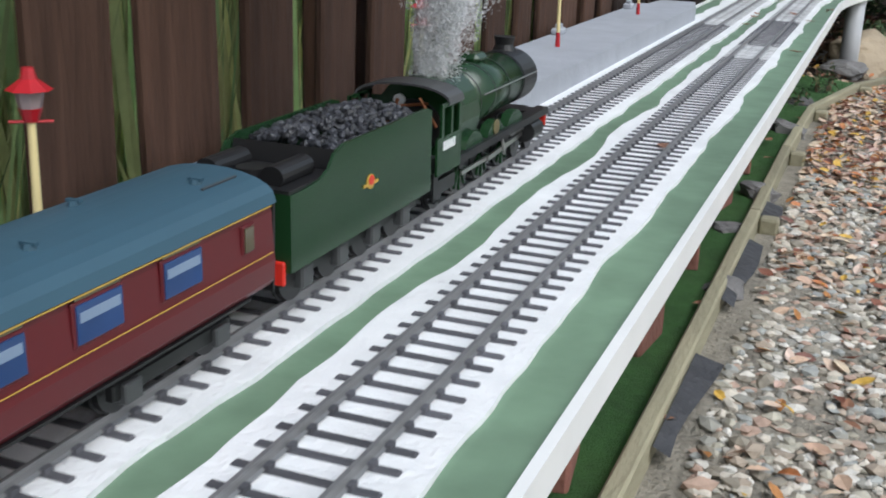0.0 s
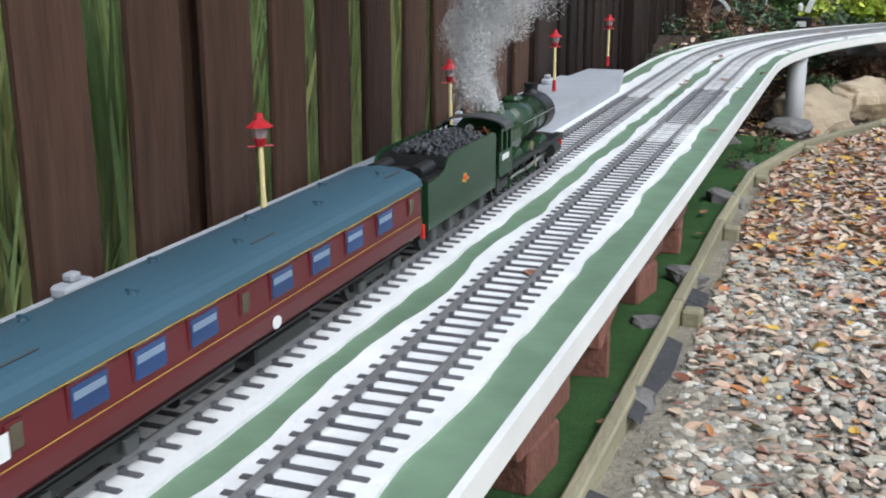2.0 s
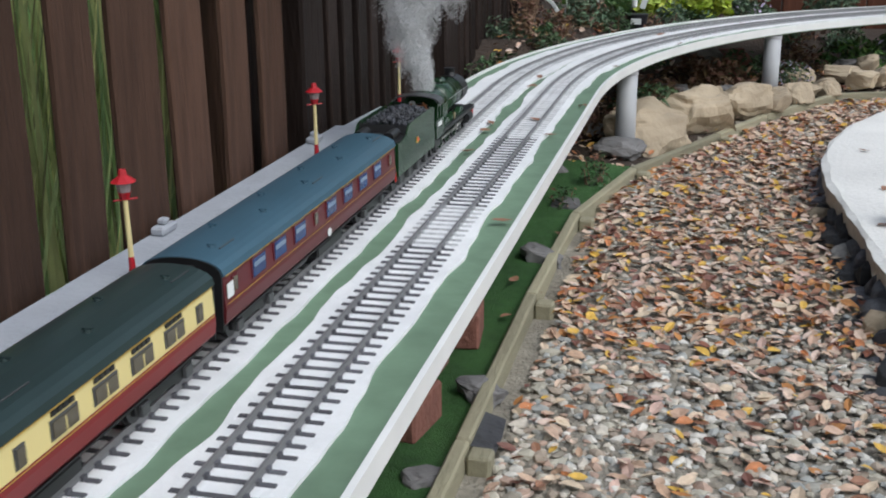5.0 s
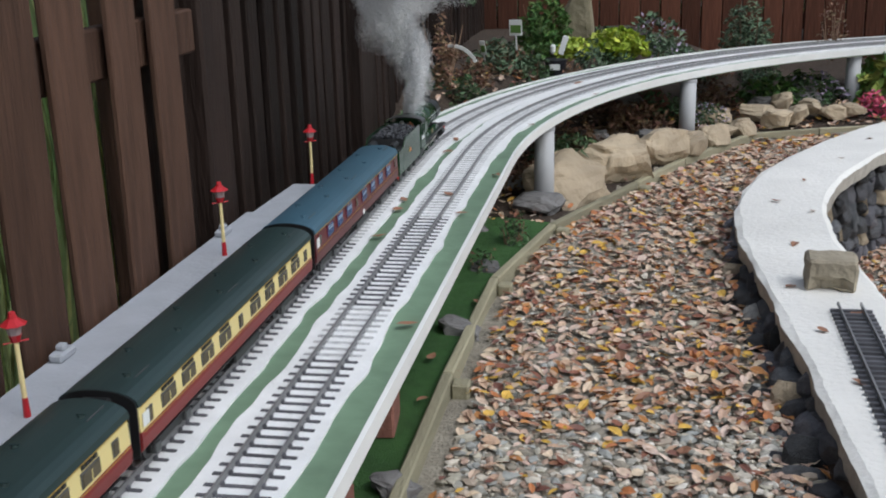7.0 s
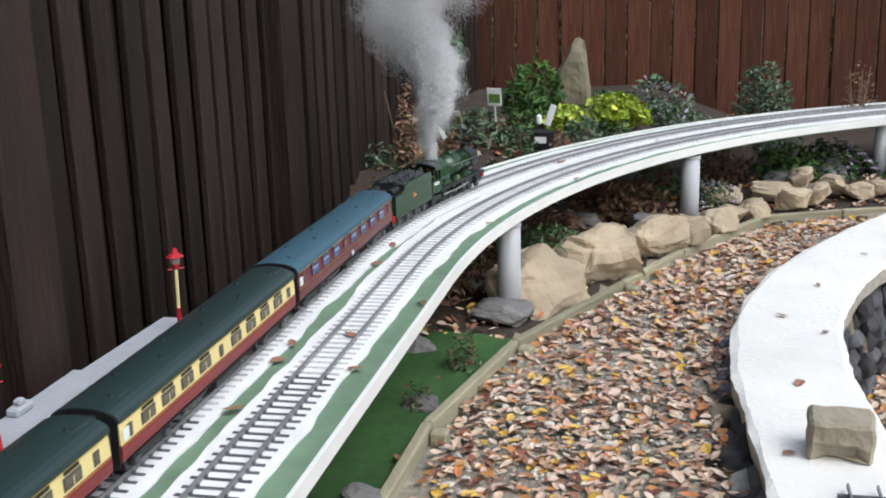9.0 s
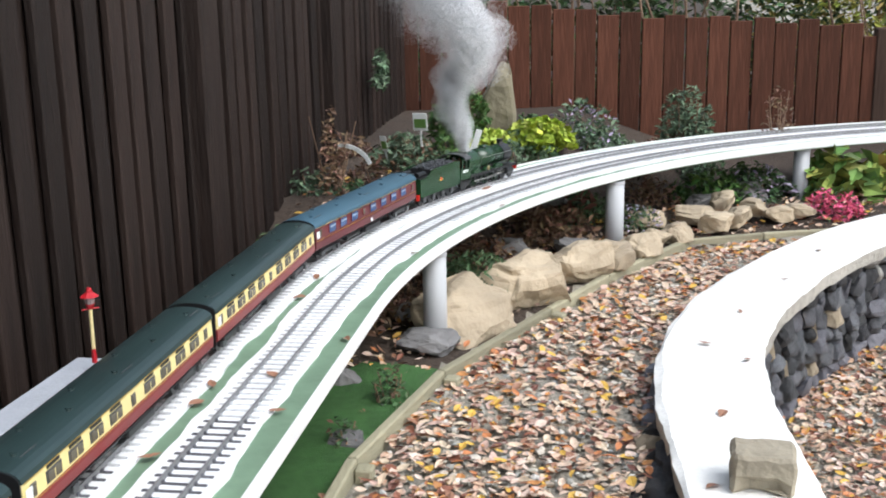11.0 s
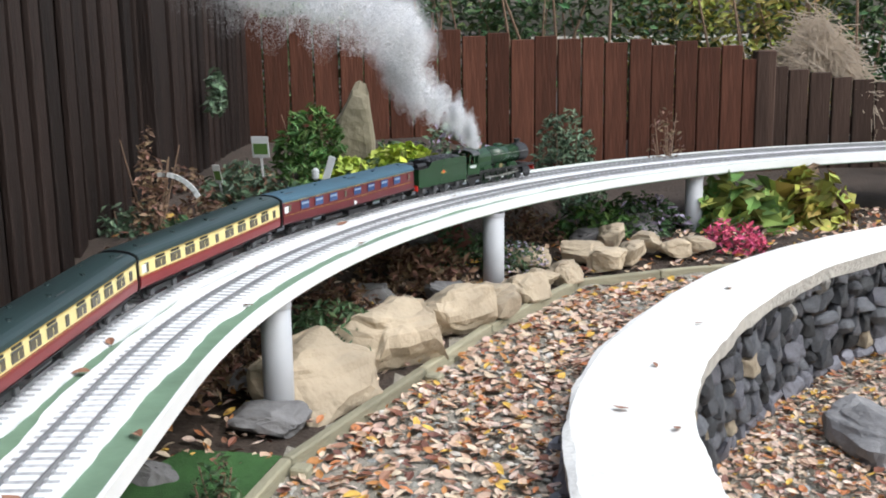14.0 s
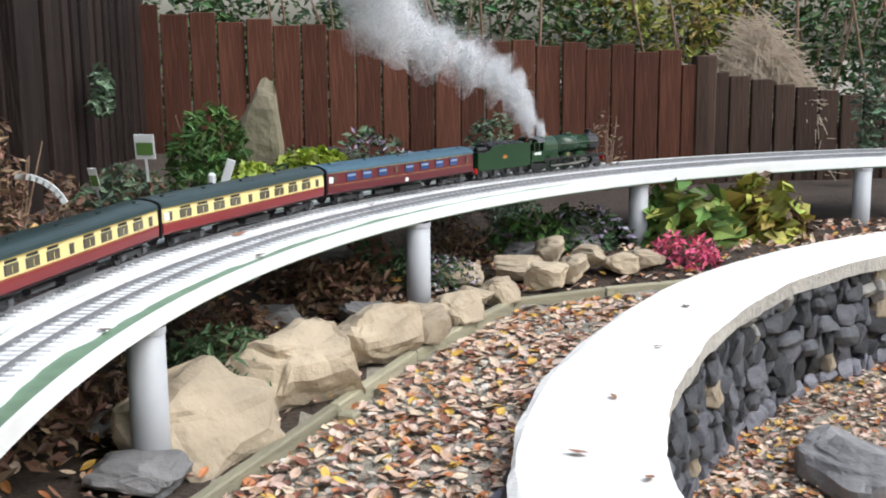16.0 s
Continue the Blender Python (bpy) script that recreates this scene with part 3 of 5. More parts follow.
def build_coach(kind):
    """A bogie coach; its middle is the origin, at rail height, and it faces +y."""
    root = new("railway_coach")
    L, W = 0.592, 0.0435
    lower, upper, roofm, glass = {"maroon": (MAROON, MAROON, ROOF_BLUE, GLASS_BLUE), "cream": (CRIMSON, CREAM, ROOF_GREEN, GLASS)}[kind]
    lab = {"maroon": "maroon passenger coach with a blue-grey roof on the far track", "cream": "crimson and cream passenger coach with a dark green roof"}[kind]
    tagged(root, lab, "coach", "coaches of the train")
    side = [(-W + 0.003, 0.036), (W - 0.003, 0.036), (W, 0.041), (W + 0.001, 0.056), (W, 0.064), (-W, 0.064), (-W - 0.001, 0.056), (-W, 0.041)]
    part("lower_body", extrude_profile(side, -L / 2, L / 2), lower, root)
    up = [(-W, 0.064), (W, 0.064), (W - 0.001, 0.092), (W - 0.003, 0.099), (-W + 0.003, 0.099), (-W + 0.001, 0.092)]
    part("upper_body", extrude_profile(up, -L / 2, L / 2), upper, root)
    roof = part("roof", extrude_profile([(x, z) for x, z in roof_arc(W + 0.0012, 0.0985, 0.0215)], -L / 2 - 0.002, L / 2 + 0.002), roofm, root)
    for i in range(9):
        for sx in (-1, 1):
            if (i + (sx > 0)) % 2:
                part("roof_vent", merge(tube(0.0042, 0.003, 0.005, sx * 0.015, -0.26 + i * 0.065, 0.1195, seg=8), box(0.009, 0.003, 0.002, sx * 0.015, -0.26 + i * 0.065, 0.122)), roofm, roof)
    for y in (-0.245, 0.02, 0.27):
        part("roof_rib", box(0.0014, 0.034, 0.0014, 0.024, y, 0.1178, rot=(0, 20, 0)), DARKGREY, roof)
    big = [0.205, 0.14, 0.076, 0.012, -0.095, -0.155, -0.213]
    small = [0.268, -0.042, -0.272]
    wz = 0.081
    if kind == "cream":
        big = [0.217, 0.16, 0.103, 0.046, -0.062, -0.118, -0.173, -0.227]
        small, wz = [0.266, -0.008, -0.274], 0.0775
    for sx in (-1, 1):
        for y in big + small:
            bw, bh = (0.036, 0.027 if kind == "maroon" else 0.0195) if y in big else (0.013, 0.021)
            w = part("window", box(0.0016, bw, bh, sx * (W - 0.0001), y, wz, 0.0005), DARKGREY if kind == "cream" else lower, root)
            part("pane", box(0.0008, bw - 0.004, bh - 0.004, sx * (W + 0.0011), y, wz), glass if y in big else GLASS, w)
            if y in big:
                if kind == "maroon":
                    part("blind", box(0.0006, bw - 0.008, 0.006, sx * (W + 0.0016), y, wz + 0.004), BLIND, w, "pale stripe of seat covers behind the glass")
                    part("toplight", box(0.0006, bw - 0.004, 0.0035, sx * (W + 0.0004), y, wz + 0.0158), GLASS, w)
                else:
                    for k in range(4):
                        part("vent_light", box(0.0014, 0.0058, 0.0048, sx * (W - 0.0002), y - 0.0115 + 0.0077 * k, wz + 0.0146), BLACK, w)
                    part("glazing_bar", box(0.0006, 0.0012, bh - 0.006, sx * (W + 0.0016), y, wz - 0.001), CREAM, w)
        part("lining", box(0.0005, L - 0.006, 0.0006, sx * (W + 0.0012), 0, 0.0625), GOLD, root)
        part("lining", box(0.0007, L - 0.006, 0.0009, sx * (W + 0.0006), 0, 0.0972), GOLD, root)
        part("footboard", box(0.006, L - 0.05, 0.002, sx * (W - 0.004), 0, 0.0345), BLACK, root)
        if kind == "maroon":
            part("crest", tube(0.0062, 0.0062, 0.001, sx * (W + 0.0017), 0.0, 0.046, (0, 90, 0), 16), WHITE_PLASTIC, root, "small round white crest")
        part("door_notice", box(0.0007, 0.014, 0.018, sx * (W + 0.0012), -L / 2 + 0.011, 0.078), WHITE_PLASTIC, root, "white square notice on the end door")
        for e in (-1, 1):
            part("buffer", merge(tube(0.003, 0.003, 0.012, sx * 0.027, e * (L / 2 + 0.005), 0.033, (90, 0, 0), 10), tube(0.0065, 0.0065, 0.002, sx * 0.027, e * (L / 2 + 0.011), 0.033, (90, 0, 0), 12)), BLACK, root)
    for e in (-1, 1):
        g = part("gangway", box(0.034, 0.012, 0.075, 0, e * (L / 2 + 0.007), 0.074, 0.003), BLACK, root, "black corridor bellows")
        part("end_panel", extrude_profile([(x * 0.985, z) for x, z in roof_arc(W, 0.098, 0.0215)] + [(-W + 0.002, 0.03), (W - 0.002, 0.03)], e * (L / 2 + 0.0025) - 0.001, e * (L / 2 + 0.0025) + 0.001), BLACK, root)
        bog = part("bogie", merge(*[box(0.006, 0.105, 0.012, s * 0.031, e * 0.21, 0.019, 0.001) for s in (-1, 1)], box(0.06, 0.02, 0.01, 0, e * 0.21, 0.02)), BLACK, root)
        for yy in (-0.04, 0.04):
            [part("axlebox", box(0.006, 0.014, 0.014, s * 0.0345, e * 0.21 + yy, 0.0165, 0.001), DARKGREY, bog) for s in (-1, 1)]
            for s in (-1, 1):
                wheel("wheel", 0.0158, 0.0045, s * 0.0235, e * 0.21 + yy, 0.0158, bog)
    part("battery_box", box(0.07, 0.09, 0.016, 0, 0.03, 0.017, 0.002), BLACK, root)
    part("vacuum_tank", tube(0.008, 0.008, 0.07, 0.02, -0.07, 0.017, (90, 0, 0), 12), BLACK, root)
    return root


def build_tender():
    root = new("tender")
    tagged(root, "glossy green locomotive tender heaped with coal", "tender")
    L, W = 0.232, 0.0425
    prof = [(-W, 0.034), (W, 0.034), (W, 0.092), (-W, 0.092)]
    part("tank", extrude_profile(prof, -L / 2, L / 2), G_LOCO, root)
    for sx in (-1, 1):
        bm = bmesh.new()
        pts = [(-L / 2, 0.090), (L / 2, 0.090), (L / 2, 0.110), (L / 2 - 0.012, 0.1135), (-L / 2 + 0.075, 0.1135), (-L / 2 + 0.06, 0.109), (-L / 2 + 0.052, 0.099), (-L / 2 + 0.04, 0.094)]
        a = [bm.verts.new((sx * W, y, z)) for y, z in pts]
        b = [bm.verts.new((sx * (W - 0.002), y, z)) for y, z in pts]
        n = len(pts)
        bm.faces.new(a), bm.faces.new(b[::-1])
        for i in range(n):
            bm.faces.new((a[i], b[i], b[(i + 1) % n], a[(i + 1) % n]))
        bmesh.ops.recalc_face_normals(bm, faces=bm.faces)
        part("side_sheet", bm, G_LOCO, root)
        em = part("emblem", tube(0.0062, 0.0062, 0.001, sx * (W + 0.0004), 0.0, 0.073, (0, 90, 0), 18), GOLD, root, "round gold and red crest")
        part("emblem_centre", tube(0.0042, 0.0042, 0.001, sx * (W + 0.0009), 0.0, 0.0742, (0, 90, 0), 14), RED_PAINT, em)
        part("emblem_ribbon", box(0.0008, 0.024, 0.0026, sx * (W + 0.0007), 0, 0.0712), GOLD, em)
        for y in (-0.085, -0.032, 0.022, 0.078):
            part("axlebox", box(0.008, 0.016, 0.018, sx * 0.034, y, 0.021, 0.0015), DARKGREY, root)
            part("spring", box(0.004, 0.03, 0.004, sx * 0.035, y, 0.0325), BLACK, root)
            wheel("wheel", 0.0195, 0.005, sx * 0.0235, y, 0.0195, root)
        part("frame", box(0.004, L - 0.01, 0.014, sx * 0.0305, 0, 0.027), BLACK, root)
        part("filler_cylinder", tube(0.0085, 0.0085, 0.042, sx * 0.024, -L / 2 + 0.03, 0.1005, (90, 0, 0), 16), BLACK, root, smooth=False)
        part("buffer", merge(tube(0.0035, 0.0035, 0.014, sx * 0.027, -L / 2 - 0.006, 0.033, (90, 0, 0), 10), tube(0.007, 0.007, 0.002, sx * 0.027, -L / 2 - 0.013, 0.033, (90, 0, 0), 14)), STEELROD, root)
    part("tank_top", box(0.082, 0.066, 0.003, 0, -L / 2 + 0.034, 0.0932), BLACK, root)
    part("coal_plate", box(0.08, 0.0025, 0.02, 0, -L / 2 + 0.066, 0.1, rot=(-15, 0, 0)), BLACK, root)
    part("filler_cap", tube(0.011, 0.011, 0.008, 0, -L / 2 + 0.026, 0.098, seg=16), BLACK, root)
    part("buffer_beam", box(0.078, 0.004, 0.018, 0, -L / 2 - 0.002, 0.0335, 0.001), RED_PAINT, root, "bright red rear buffer beam")
    part("handrail", box(0.03, 0.001, 0.001, 0, -L / 2 - 0.002, 0.075), STEELROD, root)
    bm = bmesh.new()
    rnd = random.Random(5)
    for i in range(650):
        y = rnd.uniform(-L / 2 + 0.072, L / 2 - 0.006)
        x = rnd.uniform(-0.037, 0.037)
        z = 0.102 + 0.016 * (1 - (x / 0.042) ** 2) * (0.6 + 0.4 * math.sin((y + 0.05) * 20)) + rnd.uniform(-0.003, 0.002)
        n0 = len(bm.verts)
        r = rnd.uniform(0.0028, 0.006)
        bmesh.ops.create_icosphere(bm, subdivisions=1, radius=r, matrix=pose(x, y, z, rnd.uniform(0, 360), rnd.uniform(0, 360), 0) @ Matrix.Diagonal((1, rnd.uniform(0.5, 1), rnd.uniform(0.4, 0.8), 1)))
    c = part("coal", bm, COAL, root, "heap of broken black coal")
    c["kind"] = "stuff"
    return root


def build_loco():
    root = new("steam_locomotive")
    tagged(root, "green model express steam locomotive with black smokebox and chimney", "locomotive")
    # boiler runs towards +y; the cab is at the back
    bz = 0.0905
    part("boiler", tube(0.0345, 0.0315, 0.165, 0, 0.045, bz, (-90, 0, 0), 40), G_LOCO, root, smooth=True)
    part("firebox", extrude_profile([(x, z) for x, z in roof_arc(0.0365, 0.08, 0.0455)] + [(-0.031, 0.05), (0.031, 0.05)], -0.118, -0.04), G_LOCO, root)
    part("smokebox", tube(0.0325, 0.0325, 0.05, 0, 0.152, bz, (-90, 0, 0), 32), BLACK, root)
    part("smokebox_door", tube(0.028, 0.014, 0.008, 0, 0.181, bz, (-90, 0, 0), 24), BLACK, root)
    for y in (-0.03, 0.02, 0.072, 0.124):
        part("boiler_band", tube(0.0349 - (y + 0.04) * 0.0182, 0.0349 - (y + 0.04) * 0.0182, 0.002, 0, y, bz, (-90, 0, 0), 32), BLACK, root)
    part("chimney", merge(tube(0.0125, 0.0095, 0.008, 0, 0.155, 0.125, seg=20), tube(0.0095, 0.0115, 0.010, 0, 0.155, 0.133, seg=20)), BLACK, root)
    part("dome", merge(box(0.024, 0.034, 0.012, 0, 0.045, 0.1255, 0.005)), G_LOCO, root)
    part("safety_valve", merge(*[tube(0.0035, 0.003, 0.010, s * 0.006, -0.062, 0.1285, seg=10) for s in (-1, 1)]), COPPER, root)
    # cab
    W = 0.0425
    for sx in (-1, 1):
        cab = part("cab_side", merge(box(0.002, 0.062, 0.036, sx * W, -0.146, 0.062), box(0.002, 0.007, 0.03, sx * W, -0.1185, 0.095), box(0.002, 0.005, 0.03, sx * W, -0.1405, 0.095), box(0.002, 0.006, 0.03, sx * W, -0.164, 0.095), box(0.002, 0.052, 0.004, sx * W, -0.141, 0.109)), G_LOCO, root)
        for k in range(5):
            part("number_bar", box(0.0006, 0.0045, 0.0085, sx * (W + 0.0013), -0.161 + 0.0065 * k, 0.071), WHITE_PLASTIC, cab)
        part("running_plate", box(0.013, 0.33, 0.003, sx * 0.0365, 0.026, 0.0505), BLACK, root)
        part("valance", box(0.0015, 0.33, 0.006, sx * 0.0425, 0.026, 0.047), BLACK, root)
        for y in (-0.062, 0.006, 0.074):
            bm = tube(0.0335, 0.0335, 0.009, sx * 0.0345, y, 0.0335, (0, 90, 0), 28)
            bmesh.ops.bisect_plane(bm, geom=bm.verts[:] + bm.edges[:] + bm.faces[:], plane_co=(0, 0, 0.052), plane_no=(0, 0, 1), clear_inner=True)
            part("splasher", bm, G_LOCO, root)
            dw = part("driving_wheel", merge(tube(0.0315, 0.0315, 0.003, sx * 0.0225, y, 0.0318, (0, 90, 0), 28), tube(0.007, 0.007, 0.008, sx * 0.0235, y, 0.0318, (0, 90, 0), 12)), BLACK, root)
            for k in range(6):
                sp = box(0.0035, 0.002, 0.058)
                bmesh.ops.transform(sp, matrix=pose(sx * 0.0248, y, 0.0318) @ Matrix.Rotation(math.pi * k / 6, 4, "X"), verts=sp.verts)
                part("spoke", sp, G_LOCO, dw)
        part("nameplate", tube(0.0085, 0.0085, 0.001, sx * 0.0395, 0.006, 0.059, (0, 90, 0), 18), BRASS, root, "curved brass nameplate")
        part("coupling_rod", box(0.002, 0.145, 0.0045, sx * 0.0285, 0.006, 0.022), STEELROD, root)
        part("connecting_rod", box(0.002, 0.125, 0.0055, sx * 0.0315, 0.07, 0.026, rot=(3, 0, 0)), STEELROD, root)
        part("slide_bar", box(0.003, 0.05, 0.003, sx * 0.033, 0.1, 0.036), STEELROD, root)
        part("valve_gear", merge(box(0.002, 0.003, 0.03, sx * 0.034, 0.05, 0.032, rot=(25, 0, 0)), box(0.002, 0.06, 0.002, sx * 0.034, 0.075, 0.043, rot=(-6, 0, 0))), STEELROD, root)
        part("cylinder", merge(tube(0.0125, 0.0125, 0.038, sx * 0.0335, 0.145, 0.031, (90, 0, 0), 18), box(0.012, 0.036, 0.016, sx * 0.033, 0.145, 0.043, 0.002)), BLACK, root)
        for y in (0.125, 0.178):
            wheel("bogie_wheel", 0.0148, 0.0045, sx * 0.0232, y, 0.0148, root)
        wheel("trailing_wheel", 0.018, 0.005, sx * 0.0235, -0.132, 0.018, root)
        part("trailing_frame", box(0.004, 0.062, 0.014, sx * 0.033, -0.135, 0.026), BLACK, root)
        part("cab_step", merge(box(0.008, 0.012, 0.0015, sx * 0.038, -0.17, 0.018), box(0.0015, 0.012, 0.03, sx * 0.0395, -0.17, 0.032)), BLACK, root)
        part("handrail", tube(0.0008, 0.0008, 0.19, sx * 0.0355, 0.07, 0.0985, (90, 0, 0), 6), STEELROD, root)
        part("buffer", merge(tube(0.0038, 0.003, 0.016, sx * 0.027, 0.201, 0.036, (-90, 0, 0), 10), tube(0.0075, 0.0075, 0.002, sx * 0.027, 0.21, 0.036, (90, 0, 0), 14)), BLACK, root)
    part("cab_front", box(0.084, 0.002, 0.055, 0, -0.1155, 0.078), G_LOCO, root)
    part("backhead", tube(0.027, 0.027, 0.004, 0, -0.12, 0.078, (90, 0, 0), 20), BLACK, root)
    for k, (x, z, r) in enumerate(((-0.018, 0.09, 20), (0.016, 0.094, -30), (0.0, 0.1, 80), (0.01, 0.072, 10), (-0.012, 0.068, 60))):
        part("pipe", tube(0.0016, 0.0016, 0.032, x, -0.126, z, (0, r, 0), 8), COPPER, root)
    part("gauge", tube(0.0055, 0.0055, 0.003, -0.012, -0.1235, 0.104, (90, 0, 0), 14), WHITE_PLASTIC, root)
    part("cab_roof", extrude_profile([(x, z) for x, z in roof_arc(W + 0.002, 0.109, 0.0165)] + [(x * 0.97, z - 0.002) for x, z in roof_arc(W + 0.002, 0.109, 0.0165)][::-1], -0.15, -0.112), DARKGREY, root)
    part("cab_floor", box(0.08, 0.062, 0.004, 0, -0.146, 0.044), BLACK, root)
    part("main_frame", box(0.038, 0.33, 0.026, 0, 0.03, 0.037), BLACK, root)
    part("buffer_beam", box(0.08, 0.004, 0.018, 0, 0.193, 0.037, 0.001), RED_PAINT, root)
    part("footplate_front", box(0.082, 0.03, 0.003, 0, 0.178, 0.0475), BLACK, root)
    return root


def lower(root, k, long=1.0):
    """These models are squat: all but the wheels is lowered."""
    for o in root.children_recursive:
        if o.type == "MESH" and o.location.length < 1e-6:
            for v in o.data.vertices:
                v.co.z *= k
                v.co.y *= long
        elif o.type == "MESH":
            o.location.y *= long
    return root


loco, tender = lower(build_loco(), 0.88, 0.88), lower(build_tender(), 0.88)
coaches = [lower(build_coach("maroon"), 0.84, 1.05), lower(build_coach("cream"), 0.84, 1.05)]
coaches.append(copy_thing(coaches[1], Matrix.Identity(4)))
coaches.append(copy_thing(coaches[1], Matrix.Identity(4)))
# where the tender's tail is along its track, second by second
TAIL = [(0, -0.685), (0.5, -0.505), (1.5, -0.19), (3.5, 0.495), (6, 1.41), (7, 1.75), (8, 2.10), (9, 2.44), (11.5, 3.235), (12.5, 3.45), (14, 3.85), (16, 4.49)]


def train_pose(t, ahead, base):
    """The pose of a vehicle whose middle is so far ahead of the tender's tail."""
    def at(s):
        if s > BEND:
            s = BEND + (s - BEND) * RAD / (RAD + SPACING)
        return track_point(s, -SPACING, RZ)[0]
    s = lerp_list(t, TAIL) if t <= 16 else 4.55
    p, q = at(s + ahead - base), at(s + ahead + base)
    mid = (p + q) / 2
    return Matrix.Translation(mid) @ Matrix.Rotation(-math.atan2(q.x - p.x, q.y - p.y), 4, "Z")


VEHICLES = [(loco, 0.408, 0.08), (tender, 0.125, 0.08)] + [(c, -0.325 - 0.647 * i, 0.221) for i, c in enumerate(coaches)]


# ---- steam: rigid clouds of tiny flakes that trail the chimney ----
def build_puff(rx, rz, count, seed):
    rs = np.random.RandomState(seed)
    c = rs.normal(size=(count, 3)) * 0.42
    k = (np.sin(c[:, :1] * 5 + seed) * np.cos(c[:, 1:2] * 4.3 + seed) + 0.6 * np.sin(c[:, 2:] * 6 + c[:, :1] * 3))
    far = np.linalg.norm(c, axis=1, keepdims=True)
    c = c / np.maximum(1.0, far / 0.95)
    c = c * (1 + 0.35 * k) * np.array([rx, rx, rz])
    size = rs.uniform(0.0006, 0.0012, (count, 1, 1))
    verts = (c[:, None, :] + rs.normal(size=(count, 3, 3)) * size).reshape(-1, 3).tolist()
    faces = np.arange(count * 3).reshape(-1, 3).tolist()
    ob = new("steam_puff", mesh_from("steam_puff", verts, faces, SMOKE))
    tagged(ob, "drifting puff of white steam above the locomotive chimney", "steam", "steam plume", "stuff")
    return ob


PUFFS = []
for i in range(15):
    lag = 0.03 + 0.16 * i + 0.012 * i * i
    PUFFS.append((build_puff(0.016 + 0.0088 * i, 0.045 + 0.007 * i, int((900 + 400 * min(i, 16 - i)) * (26.0 if i < 8 else 30.0)), 40 + i), lag, 0.115 + 0.052 * i ** 0.92))


def motions():
    for ob, ahead, base in VEHICLES:
        walk(ob, [(t / 2, train_pose(t / 2, ahead, base)) for t in range(0, 33)])
    for i, (ob, lag, up) in enumerate(PUFFS):
        rows = []
        for k in range(0, 33):
            t = k / 2
            def chimney(tt):
                s = lerp_list(tt, TAIL) if tt >= 0 else -0.69 + 0.325 * tt
                s += 0.34
                if s > BEND:
                    s = BEND + (s - BEND) * RAD / (RAD + SPACING)
                return track_point(s, -SPACING, RZ)[0]
            p = chimney(t - lag * (0.1 if t < 11.4 else min(0.95, 0.1 + (t - 11.4) * 1.1)))
            sway = 0.016 * i ** 0.7
            p = p + Vector((sway * math.sin(1.9 * t + i * 0.8) + 0.002 * i, sway * math.cos(1.3 * t + i), up))
            rows.append((t, Matrix.Translation(p) @ Matrix.Rotation(0.35 * t + i, 4, "Z")))
        walk(ob, rows)


# ---- edging boards along the path ----
def build_edging():
    pts = [(0.045, -2.2), (0.045, -0.55), (0.05, 0.83), (0.05, 1.45), (0.066, 2.04), (0.17, 2.54), (0.40, 3.05), (0.56, 3.40), (0.83, 3.86), (1.10, 3.98), (2.1, 4.30)]
    tops = [0.145, 0.145, 0.145, 0.145, 0.148, 0.15, 0.155, 0.16, 0.165, 0.165, 0.165]
    root = new("path_edging")
    tagged(root, "weathered greenish timber edging boards along the gravel", "edging", kind="structure")
    for i, ((x0, y0), (x1, y1)) in enumerate(zip(pts, pts[1:])):
        d = math.hypot(x1 - x0, y1 - y0)
        h = 0.075
        z = (tops[i] + tops[i + 1]) / 2
        bm = box(0.022, d - 0.004, h, 0, 0, -h / 2, 0.003)
        for v in bm.verts:
            v.co.z += (tops[i + 1] - tops[i]) * v.co.y / d
        ob = part("edging_board", bm, EDGING, root)
        ob.matrix_basis = Matrix.Translation(((x0 + x1) / 2, (y0 + y1) / 2, z)) @ Matrix.Rotation(-math.atan2(x1 - x0, y1 - y0), 4, "Z")
        if i > 5:
            continue
        st = part("stake", box(0.035, 0.035, 0.12, 0, 0, -0.05, 0.004), EDGING, root)
        st.matrix_basis = Matrix.Translation((x1 + 0.03, y1 - 0.02, tops[i + 1] - 0.018)) @ Matrix.Rotation(-math.atan2(x1 - x0, y1 - y0), 4, "Z")
    verts, faces = [], []
    for i in range(50):
        y = -1.8 + i * 0.056
        z = base_z(y) + 0.014
        verts += [(0.06, y, z + 0.012), (0.088 + 0.02 * noise.noise(Vector((y * 4, 0, 0))), y, z + 0.002)]
    for i in range(49):
        if noise.noise(Vector((i * 0.21, 7, 0))) > -0.12:
            faces.append((2 * i, 2 * i + 1, 2 * i + 3, 2 * i + 2))
    setting("weed_membrane", mesh_from("weed_membrane", verts, faces, MEMBRANE), "torn strip of black weed membrane beside the edging", "membrane")


build_edging()


# ---- curved stone wall with its pale coping ----


def wall_frame(u):
    """The middle line of the wall by its length: point and heading."""
    y = 0.35 + u
    x = lerp_list(y, WALL_OUT)
    # smooth the polyline
    xs = [lerp_list(y + d, WALL_OUT) for d in (-0.25, -0.12, 0, 0.12, 0.25)]
    x = sum(xs) / 5
    dx = (lerp_list(y + 0.3, WALL_OUT) - lerp_list(y - 0.3, WALL_OUT)) / 0.6
    t = Vector((dx, 1, 0)).normalized()
    n = Vector((t.y, -t.x, 0))
    return Vector((x, y, 0)), t, n


